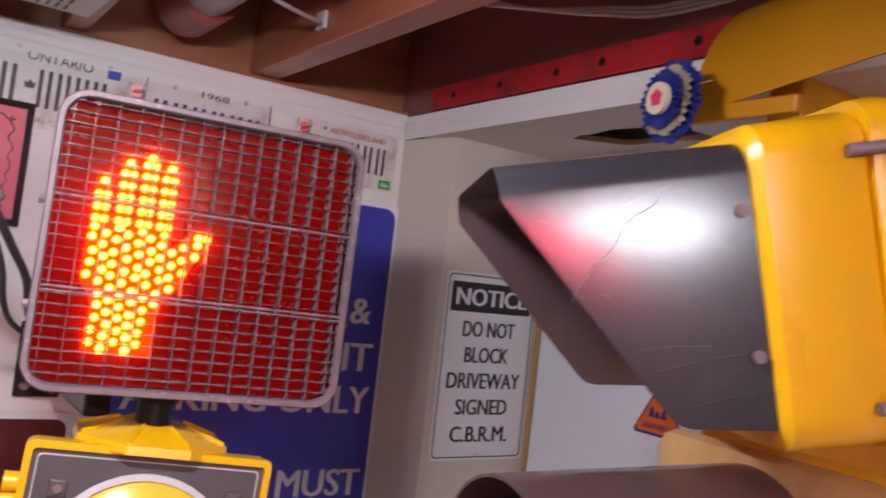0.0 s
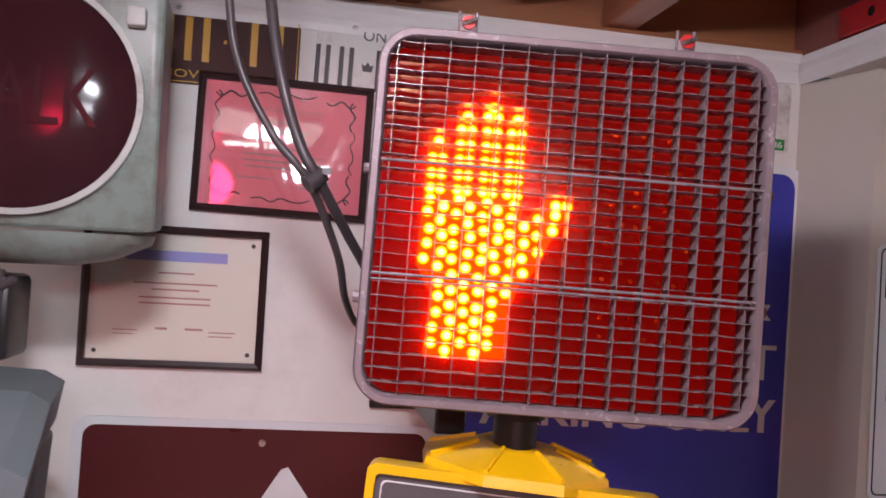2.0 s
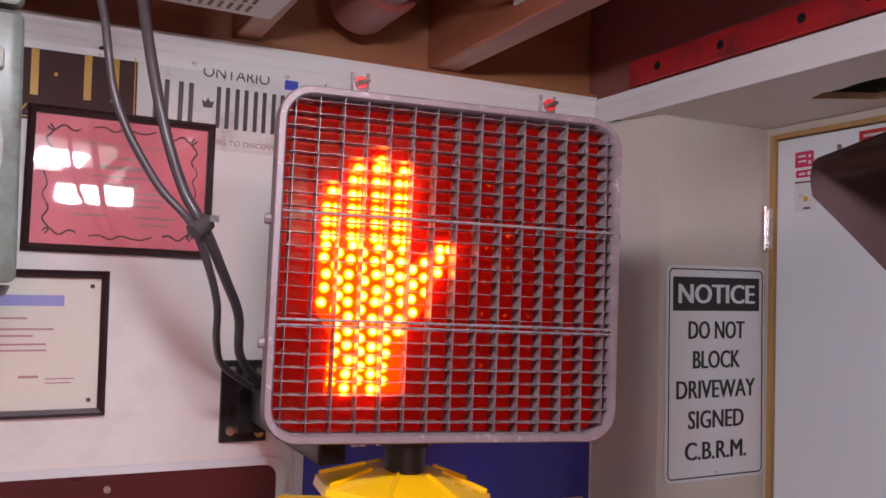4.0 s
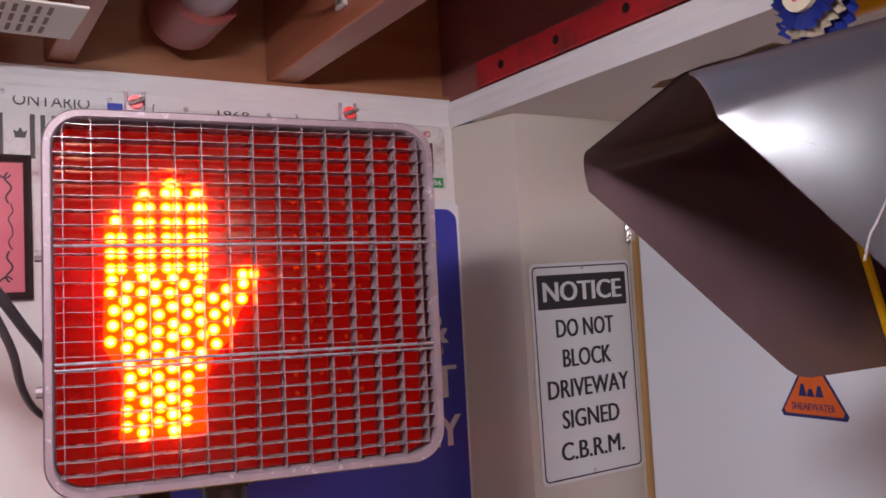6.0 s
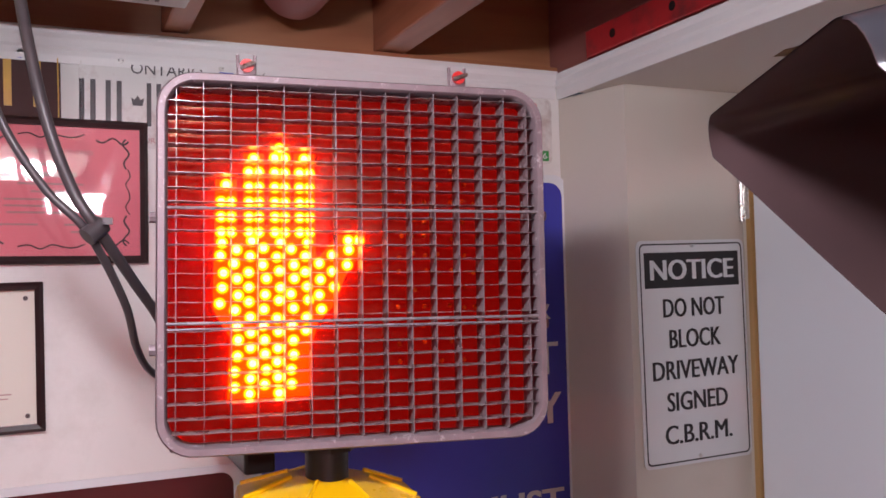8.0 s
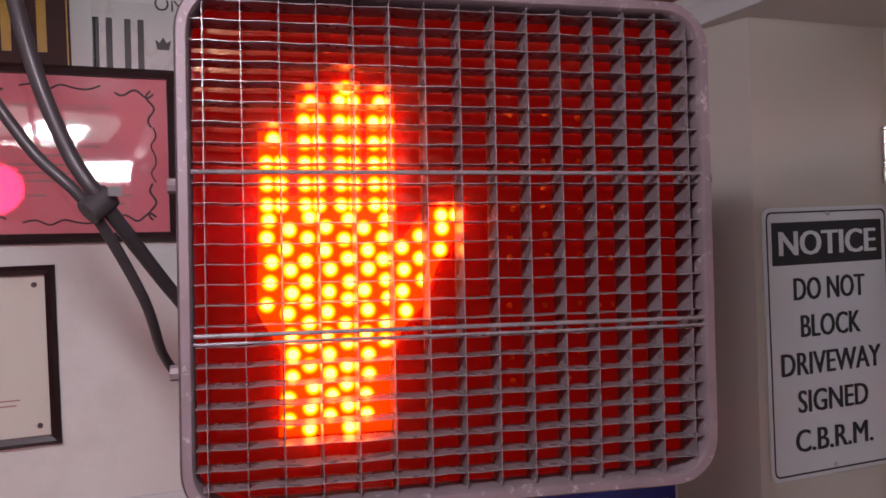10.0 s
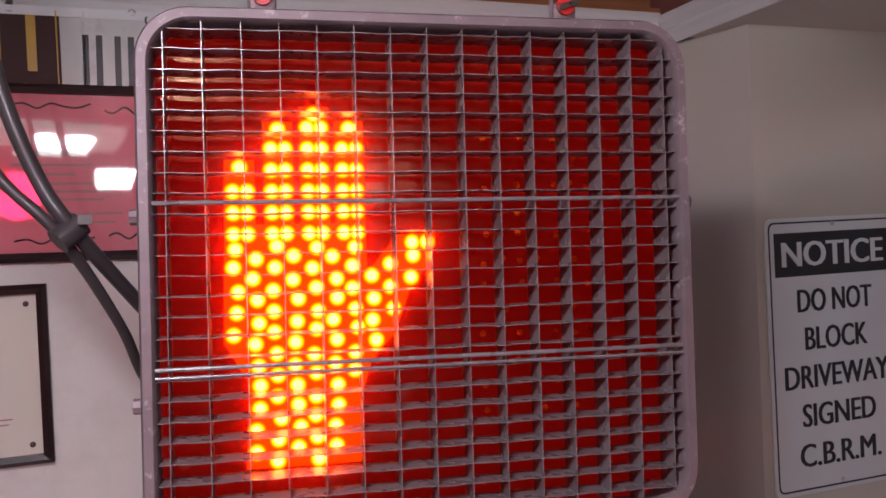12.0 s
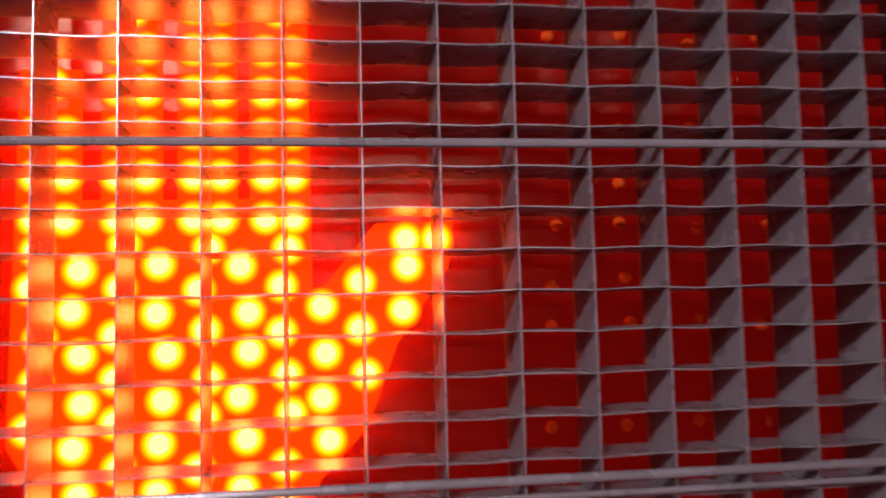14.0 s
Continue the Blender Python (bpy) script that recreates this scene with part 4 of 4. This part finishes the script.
def hood(out):
    b = bmesh.new()
    secs = [(0.0, -0.031), (0.02, -0.062), (0.06, -0.127), (0.1, -0.191), (0.126, -0.232), (0.134, -0.241), (0.145, -0.2455), (0.222, -0.256)]
    rings = [[b.verts.new(p) for p in hood_section(x, z, out)] for x, z in secs]
    for p, q in zip(rings, rings[1:]):
        for k in range(len(p) - 1):
            b.faces.new((p[k], p[k + 1], q[k + 1], q[k]))
    return b


part("hood", hood(0.0012), HOOD_SKIN, hd, "scuffed glossy black hood", True)
part("hood_lining", hood(0.0), HOOD_INSIDE, hd, "black hood lining, red lamp light put into its colour", True)
for x0, z0, x1, z1 in ((0.12, -0.192, 0.2, -0.186), (0.1, -0.172, 0.17, -0.176), (0.15, -0.226, 0.205, -0.222), (0.03, -0.052, 0.05, -0.062), (0.075, -0.12, 0.086, -0.126), (0.1, -0.05, 0.15, -0.034)):
    part("scuff", sweep([(x0, -0.0014, z0), ((x0 + x1) / 2, -0.0014, (z0 + z1) / 2 + 0.002), (x1, -0.0014, z1)], 0.00012, 4, 4), SCRATCH, hd, "fine pale scuff")
# grid of pale pegs imitates lamp dots mirrored in the hood lining
for j in range(4):
    for k in range(5):
        part("reflected_dot", tube((0.216, W - 0.075 - 0.018 * k, -0.215 + 0.019 * j), (0.2204, W - 0.075 - 0.018 * k, -0.215 + 0.019 * j), 0.003, 0.0042, seg=10), RIM_GREY, hd, "pale peg in place of a reflected lamp dot", True)
for z in (-0.062, -0.19):
    part("hood_screw", tube((0.211, -0.006, z), (0.211, -0.0015, z), 0.006, seg=10), BEZEL, hd, "dull steel screw", True)
part("scratch", sweep([(0.052, -0.0017, -0.124), (0.059, -0.0017, -0.112), (0.064, -0.0017, -0.107), (0.076, -0.0017, -0.094), (0.083, -0.0017, -0.091), (0.097, -0.0017, -0.078), (0.103, -0.0017, -0.066), (0.118, -0.0017, -0.055), (0.125, -0.0017, -0.053), (0.14, -0.0017, -0.044)], 0.0006, 5), SCRATCH, hd, "pale scratch")


def yz(hw0, hw1, z0, z1, r, x):
    return [(x, (hw0 + hw1) / 2 + p, q) for p, q in rrect((hw1 - hw0) / 2, z0, z1, r, 5)]


part("door", loft([yz(-0.004, W + 0.004, -0.27, 0.008, 0.03, 0.2225), yz(-0.012, W + 0.012, -0.28, 0.016, 0.034, 0.231), yz(-0.015, W + 0.015, -0.283, 0.02, 0.036, 0.32), yz(-0.01, W + 0.01, -0.278, 0.015, 0.03, 0.327)], cap1=True, cap0=True), YELLOW, hd, "glossy yellow signal door", True)
part("gasket", loft([yz(0.004, W - 0.004, -0.252, -0.004, 0.028, 0.2185), yz(0.004, W - 0.004, -0.252, -0.004, 0.028, 0.2222), yz(0.014, W - 0.014, -0.242, -0.014, 0.02, 0.2222), yz(0.014, W - 0.014, -0.242, -0.014, 0.02, 0.2185)], close=True), YELLOW, hd, "yellow inner lip")
part("lens", loft([yz(0.016, W - 0.016, -0.24, -0.016, 0.02, 0.2205), yz(0.016, W - 0.016, -0.24, -0.016, 0.02, 0.2223)], cap0=True, cap1=True), LENS_DARK, hd, "dark glossy lens")
part("body", loft([yz(-0.02, W + 0.02, -0.288, 0.028, 0.036, 0.3275), yz(-0.022, W + 0.022, -0.29, 0.03, 0.036, 0.345), yz(-0.012, W + 0.012, -0.28, 0.02, 0.05, 0.44), yz(0.03, W - 0.03, -0.24, -0.02, 0.05, 0.46)], cap0=True, cap1=True), YELLOW, hd, "", True)
for z in (-0.02, -0.245):
    w = part("wing_nut", tube((0.305, -0.02, z), (0.36, -0.028, z), 0.006, seg=10), BEZEL, hd, "dull steel latch screw", True)
    part("wing", box(0.345, 0.353, -0.034, -0.024, z - 0.016, z + 0.016, 0.002), BEZEL, w)

# ---- tall yellow signal behind it ----
ys = thing("tall_signal", pose(1.188, 1.095, 1.40), "tall yellow traffic signal with a wide yellow visor", "traffic signal")


def xzbox(hw, z0, z1, r, y):
    return [(x, y, z) for x, z in rrect(hw, z0, z1, r, 8)]


part("body", loft([xzbox(0.178, -0.5, 0.40, 0.03, -0.08), xzbox(0.19, -0.51, 0.41, 0.04, -0.07), xzbox(0.19, -0.51, 0.41, 0.04, 0.06), xzbox(0.16, -0.47, 0.37, 0.04, 0.09)], cap0=True, cap1=True), YELLOW_SHADED, ys, "", True)


def half_tube(cx, cz, r, t, y0, y1, rise, a0, a1, n=26):
    """An open visor: an arc of sheet swept along y, its near end higher by rise."""
    b = bmesh.new()
    rr = []
    for rad, y, dz in ((r, y0, 0), (r, y1, rise), (r - t, y1, rise), (r - t, y0, 0)):
        rr.append([b.verts.new((cx + rad * math.cos(radians(a0 + (a1 - a0) * k / n)), y, cz + dz + rad * math.sin(radians(a0 + (a1 - a0) * k / n)))) for k in range(n + 1)])
    for i in range(4):
        for k in range(n):
            b.faces.new((rr[i][k], rr[i][k + 1], rr[(i + 1) % 4][k + 1], rr[(i + 1) % 4][k]))
    for k in (0, n):
        b.faces.new([q[k] for q in rr])
    return b


part("upper_visor", half_tube(-0.05, 0.47, 0.225, 0.004, 0.075, -0.29, 0.06, 0, 180), YELLOW_SHADED, ys, "wide yellow visor", True)
part("visor_lip", box(-0.277, -0.262, -0.1, 0.075, 0.458, 0.482, 0.003), YELLOW_SHADED, ys)
part("visor_bracket", box(-0.16, 0.06, -0.03, 0.03, 0.4, 0.68, 0.006), YELLOW_SHADED, ys)

# black visor of the signal section under the hooded one
bv = thing("black_visor", pose(0.43, 0.91, 1.322, 0, 0, -6), "dull black round tunnel visor on a yellow section", "signal visor")
b = tube((0.0, 0, 0), (0.30, 0, 0.012), 0.1, seg=40, caps=False)
bmesh.ops.solidify(b, geom=b.faces[:], thickness=0.003)
part("tunnel", b, HOOD_INSIDE, bv, "", True)
part("section_door", box(0.302, 0.34, -0.15, 0.15, -0.16, 0.125, 0.02), JAMB_WOOD, bv, "tan weathered section door", True)
part("section_body", box(0.3405, 0.46, -0.14, 0.14, -0.3, 0.115, 0.02), YELLOW, bv, "", True)

# rosette hanging from the moulding
ro = thing("prize_rosette", pose(0.845, 1.15, 1.875, 0, 0, -98) @ Matrix.Scale(0.88, 4), "pleated blue and cream satin prize rosette", "rosette")


def pleats(r0, r1, y, n, amp):
    b = bmesh.new()
    inner = [b.verts.new((r0 * math.cos(2 * math.pi * k / n), y + (amp if k % 2 else 0), r0 * math.sin(2 * math.pi * k / n))) for k in range(n)]
    outer = [b.verts.new((r1 * (1 + 0.05 * math.sin(k * 5.3)) * math.cos(2 * math.pi * k / n), y - (amp if k % 2 else -amp), r1 * (1 + 0.05 * math.sin(k * 5.3)) * math.sin(2 * math.pi * k / n))) for k in range(n)]
    for k in range(n):
        b.faces.new((inner[k], inner[(k + 1) % n], outer[(k + 1) % n], outer[k]))
    bmesh.ops.solidify(b, geom=b.faces[:], thickness=0.0008)
    return b


part("back_pleats", pleats(0.02, 0.068, 0.004, 64, 0.004), RIBBON_BLUE, ro)
part("cream_pleats", pleats(0.02, 0.056, -0.006, 56, 0.005), RIBBON_CREAM, ro, "cream ribbon loops")
part("front_pleats", pleats(0.02, 0.047, -0.016, 48, 0.004), RIBBON_BLUE, ro)
part("button", tube((0, -0.026, 0), (0, -0.018, 0), 0.026, seg=28), RIBBON_CREAM, ro, "round cream button", True)
part("emblem", tube((0, -0.0266, 0), (0, -0.0261, 0), 0.015, seg=5), PINK_STICKER, ro)
part("cord", tube((0, 0.008, 0.02), (0.06, 0.03, 0.03), 0.0012, seg=6), WIRE_WHITE, ro)

# ---- old walk signal ----
wk = thing("walk_signal", pose(-0.303, 1.80, 1.722, 0, -1.0, 3), "weathered teal signal head with a dark unlit walk lens", "traffic signal")
part("door", loft([[(x, y, z) for x, z in rrect(hw, -hw, hw - 0.004, 0.012)] for hw, y in ((0.172, 0.03), (0.174, 0.026), (0.174, 0.004), (0.170, 0.0))], cap0=True, cap1=True), TEAL, wk, "", True)


def hoop(rs, z=0.0, n=48):
    return loft([[(r * math.cos(2 * math.pi * k / n), y, z + r * math.sin(2 * math.pi * k / n)) for k in range(n)] for r, y in rs], close=True)


part("lens_rim", hoop(((0.154, -0.0005), (0.154, -0.012), (0.146, -0.014), (0.146, -0.0005)), -0.006), GASKET, wk, "pale grey lens gasket", True)
b = dome(0.146, 0.02, 48)
bmesh.ops.translate(b, verts=b.verts[:], vec=(0, -0.001, -0.006))
part("lens", b, LENS_DARK, wk, "dark glossy glass lens", True)
lettering("WALK", 0.2, 0.075, 0.0, -0.045, -0.0216, LENS_LETTER, wk)
part("latch", box(0.128, 0.152, -0.02, -0.0005, 0.092, 0.118, 0.004), GASKET, wk, "worn pale painted latch", True)
part("body", box(-0.17, 0.17, 0.0305, 0.17, -0.17, 0.166, 0.012), TEAL, wk, "", True)
part("upper_door", loft([[(x, y, z) for x, z in rrect(hw, 0.178, 0.178 + 2 * hw, 0.012)] for hw, y in ((0.172, 0.03), (0.174, 0.026), (0.174, 0.004), (0.170, 0.0))], cap0=True, cap1=True), TEAL, wk, "", True)
part("upper_rim", hoop(((0.160, -0.0005), (0.160, -0.012), (0.150, -0.014), (0.150, -0.0005)), 0.35), GASKET, wk, "pale grey lens gasket", True)
b = dome(0.15, 0.02, 48)
bmesh.ops.translate(b, verts=b.verts[:], vec=(0, -0.001, 0.35))
part("upper_lens", b, glow("lit_amber_lens", (1.0, 0.7, 0.25), 1.3), wk, "lit yellow-white glass lens", True)
part("bottom_cap", loft([[(x * s, 0.07 + y * s, z) for x, y in [(0.17 * math.copysign(abs(math.cos(t)) ** 0.6, math.cos(t)), 0.07 * math.copysign(abs(math.sin(t)) ** 0.6, math.sin(t))) for t in [2 * math.pi * k / 32 for k in range(32)]]] for z, s in ((-0.178, 1.0), (-0.19, 0.97), (-0.212, 0.7), (-0.222, 0.4))], cap0=True, cap1=True), TEAL, wk, "rounded teal bottom cap", True)
# grey hooded head under it and its clamp
gh = thing("grey_signal_hood", pose(-0.385, 1.72, 1.30, 0, 3, 4), "slate grey square signal hood", "signal hood")
part("hood_top", loft([[(x, y, z) for x, z in ((-0.16 * s, dz), (0.16 * s, dz), (0.165 * s, dz + 0.05), (0.14 * s, dz + 0.062), (-0.14 * s, dz + 0.062), (-0.165 * s, dz + 0.05))] for y, s, dz in ((-0.17, 1.1, -0.05), (-0.02, 1.02, 0.0), (0.08, 1.0, 0.012))], cap0=True, cap1=True), SLATE, gh, "")
part("hood_side", box(-0.16, 0.16, -0.02, 0.08, -0.3, 0.0, 0.006), SLATE, gh)
cl = thing("pipe_clamp", pose(-0.36, 1.86, 1.43), "black steel pipe clamp with cable and bolts", "clamp")
part("block", box(-0.06, 0.06, -0.04, 0.06, -0.058, 0.055, 0.01), BLACK_PAINT, cl, "", True)
part("stem", tube((-0.02, 0.02, -0.1), (-0.02, 0.02, 0.1), 0.022, seg=18), BLACK_PAINT, cl, "", True)
part("wire", sweep([(0.06, -0.03, 0.05), (0.03, -0.06, 0.02), (-0.01, -0.06, -0.03), (-0.07, -0.05, -0.07)], 0.006), RUBBER, cl, "", True)
part("wire", sweep([(0.045, -0.03, 0.06), (0.05, -0.055, 0.0), (0.048, -0.05, -0.09)], 0.005), RUBBER, cl, "", True)
part("bolt", tube((-0.03, -0.055, -0.005), (-0.03, -0.04, -0.005), 0.012, seg=6), STEEL, cl, "bright bolt", True)

# black cables tied together, from the ceiling to the bracket
cb1 = thing("black_cable", Matrix.Identity(4), "black rubber cables hanging from the ceiling tied together", "cable")
part("strand", sweep([(-0.09, 1.72, 2.05), (-0.05, 1.695, 1.89), (-0.028, 1.69, 1.77), (0.02, 1.69, 1.68), (0.068, 1.69, 1.625), (0.112, 1.76, 1.54), (0.133, 1.85, 1.475), (0.165, 1.95, 1.43), (0.235, 2.05, 1.385)], 0.0052), RUBBER, cb1, "", True)
part("strand", sweep([(-0.02, 1.75, 2.06), (0.0, 1.71, 1.89), (0.024, 1.69, 1.76), (0.052, 1.69, 1.675), (0.08, 1.692, 1.628), (0.125, 1.77, 1.565), (0.163, 1.85, 1.512), (0.185, 1.93, 1.45), (0.238, 2.04, 1.40)], 0.007), RUBBER, cb1, "", True)
part("cable_tie", tube((0.066, 1.684, 1.620), (0.084, 1.692, 1.636), 0.0115, seg=14), RUBBER, cb1, "", True)
part("tie_tail", box(0.083, 0.094, 1.672, 1.676, 1.634, 1.642), RUBBER, cb1)

# ---- under the ceiling ----
vt = thing("ceiling_vent", pose(0.20, 1.88, 1.988, 0, 0, 2), "ivory perforated vent panel under a sheet metal duct", "vent")
part("panel", box(-0.62, 0.02, -0.075, 0.075, -0.004, 0.0, 0.001), VENT_WHITE, vt)
part("duct", box(-0.6, -0.03, -0.06, 0.06, 0.0005, 0.12, 0.002), GALV, vt, "dull galvanised duct")
# no cut slots: thin dark plates carry the shade of the openings
for k in range(40):
    for j in range(3):
        part("slot", box(-0.022 - 0.0145 * k - 0.0055, -0.022 - 0.0145 * k, -0.062 + 0.043 * j, -0.031 + 0.043 * j, -0.0052, -0.0042), SLOT_SHADE, vt)
pp = thing("drain_pipe", Matrix.Identity(4), "dull grey plastic drain pipe with a coupling between joists", "pipe")
part("pipe", tube((0.43, 2.02, 2.10), (0.43, 0.2, 2.10), 0.05, seg=28), PVC, pp, "", True)
part("coupling", tube((0.43, 1.55, 2.10), (0.43, 0.9, 2.10), 0.062, seg=28), PVC, pp, "", True)
part("end_socket", tube((0.43, 2.12, 2.10), (0.43, 1.97, 2.10), 0.064, seg=28), RED_PRIMER, pp, "red primed pipe end", True)
wr = thing("white_cable", Matrix.Identity(4), "white electric cable stapled to the joist", "cable")
part("strand", sweep([(0.27, 1.72, 2.06), (0.4, 1.7, 2.045), (0.5, 1.74, 2.04), (0.58, 1.8, 2.05), (0.611, 1.83, 2.06)], 0.004), WIRE_WHITE, wr, "", True)
part("staple", box(0.606, 0.6145, 1.815, 1.85, 2.045, 2.08, 0.002), WIRE_WHITE, wr)
wr2 = thing("white_cable", Matrix.Identity(4), "bundle of white electric cables on the beam", "cable")
for k in range(3):
    part("strand", sweep([(0.68, 1.5, 2.05 + 0.01 * k), (0.8, 1.45, 2.06), (0.93, 1.4, 2.075 + 0.006 * k), (1.02, 1.3, 2.085 + 0.008 * k), (1.025, 0.9, 2.09 + 0.008 * k)], 0.004), WIRE_WHITE, wr2, "", True)

# the strip lights themselves, behind the camera
TUBE_LIGHT = glow("strip_light_diffuser", (1.0, 0.97, 0.93), 3.0)
WORK_GLOW = glow("work_light_diffuser", (1.0, 0.97, 0.95), 14.0)
sl = thing("strip_light", pose(0.16, -0.72, 1.965), "short white fluorescent strip light under the joists", "lamp")
part("tray", box(-0.19, 0.19, -0.03, 0.05, 0.03, 0.0475, 0.003), TRIM, sl)
part("diffuser", box(-0.17, 0.17, -0.04, 0.06, -0.05, 0.0295, 0.012), glow("strip_light_glow", (0.95, 0.95, 1.05), 82.0), sl)
# body made up for the side fill, out of view
sd = thing("shop_or_fill_light", SIDE, "added fill light near the side wall, out of view", "lamp", "shop lights")
part("tray", box(-0.34, 0.34, -0.05, 0.05, 0.0, 0.012, 0.003), TRIM, sd)
part("diffuser", box(-0.33, 0.33, -0.045, 0.045, -0.03, -0.0005, 0.006), TUBE_LIGHT, sd)
for rx in (-0.25, 0.25):
    part("hanger", tube((rx, 0.045, 0.006), (rx, 0.3, 0.09), 0.002, seg=6), STEEL, sd)
sh = thing("shop_or_fill_light", SHOP, "white tilted shop light hung from the ceiling", "lamp", "shop lights")
part("tray", box(-0.2, 0.2, -0.05, 0.05, 0.0, 0.012, 0.003), TRIM, sh)
part("diffuser", box(-0.18, 0.18, -0.045, 0.045, -0.03, -0.0005, 0.006), TUBE_LIGHT, sh)
for rx in (-0.15, 0.15):
    part("hanger", tube((rx, 0.03, 0.006), (rx, 0.1, 0.1), 0.002, seg=6), STEEL, sh)
rs = thing("red_signal", pose(-0.52, -2.3, 1.99, 0, 0, 180), "black signal head with a lit red lens", "traffic signal")
part("body", box(-0.17, 0.17, 0.0, 0.1985, -0.19, 0.19, 0.02), BLACK_PAINT, rs, "", True)
part("lens", tube((0, -0.02, 0), (0, -0.0005, 0), 0.145, seg=40), glow("lit_red_lens", (1.0, 0.012, 0.07), 75.0), rs, "lit red glass lens", True)
wl = thing("work_light", pose(-0.13, 0.1, 1.975), "short bright work light under the joists", "lamp")
part("casing", box(-0.13, 0.13, -0.03, 0.03, 0.012, 0.036, 0.004), TRIM, wl)
part("diffuser", box(-0.12, 0.12, -0.026, 0.026, 0.0, 0.0118, 0.003), WORK_GLOW, wl)
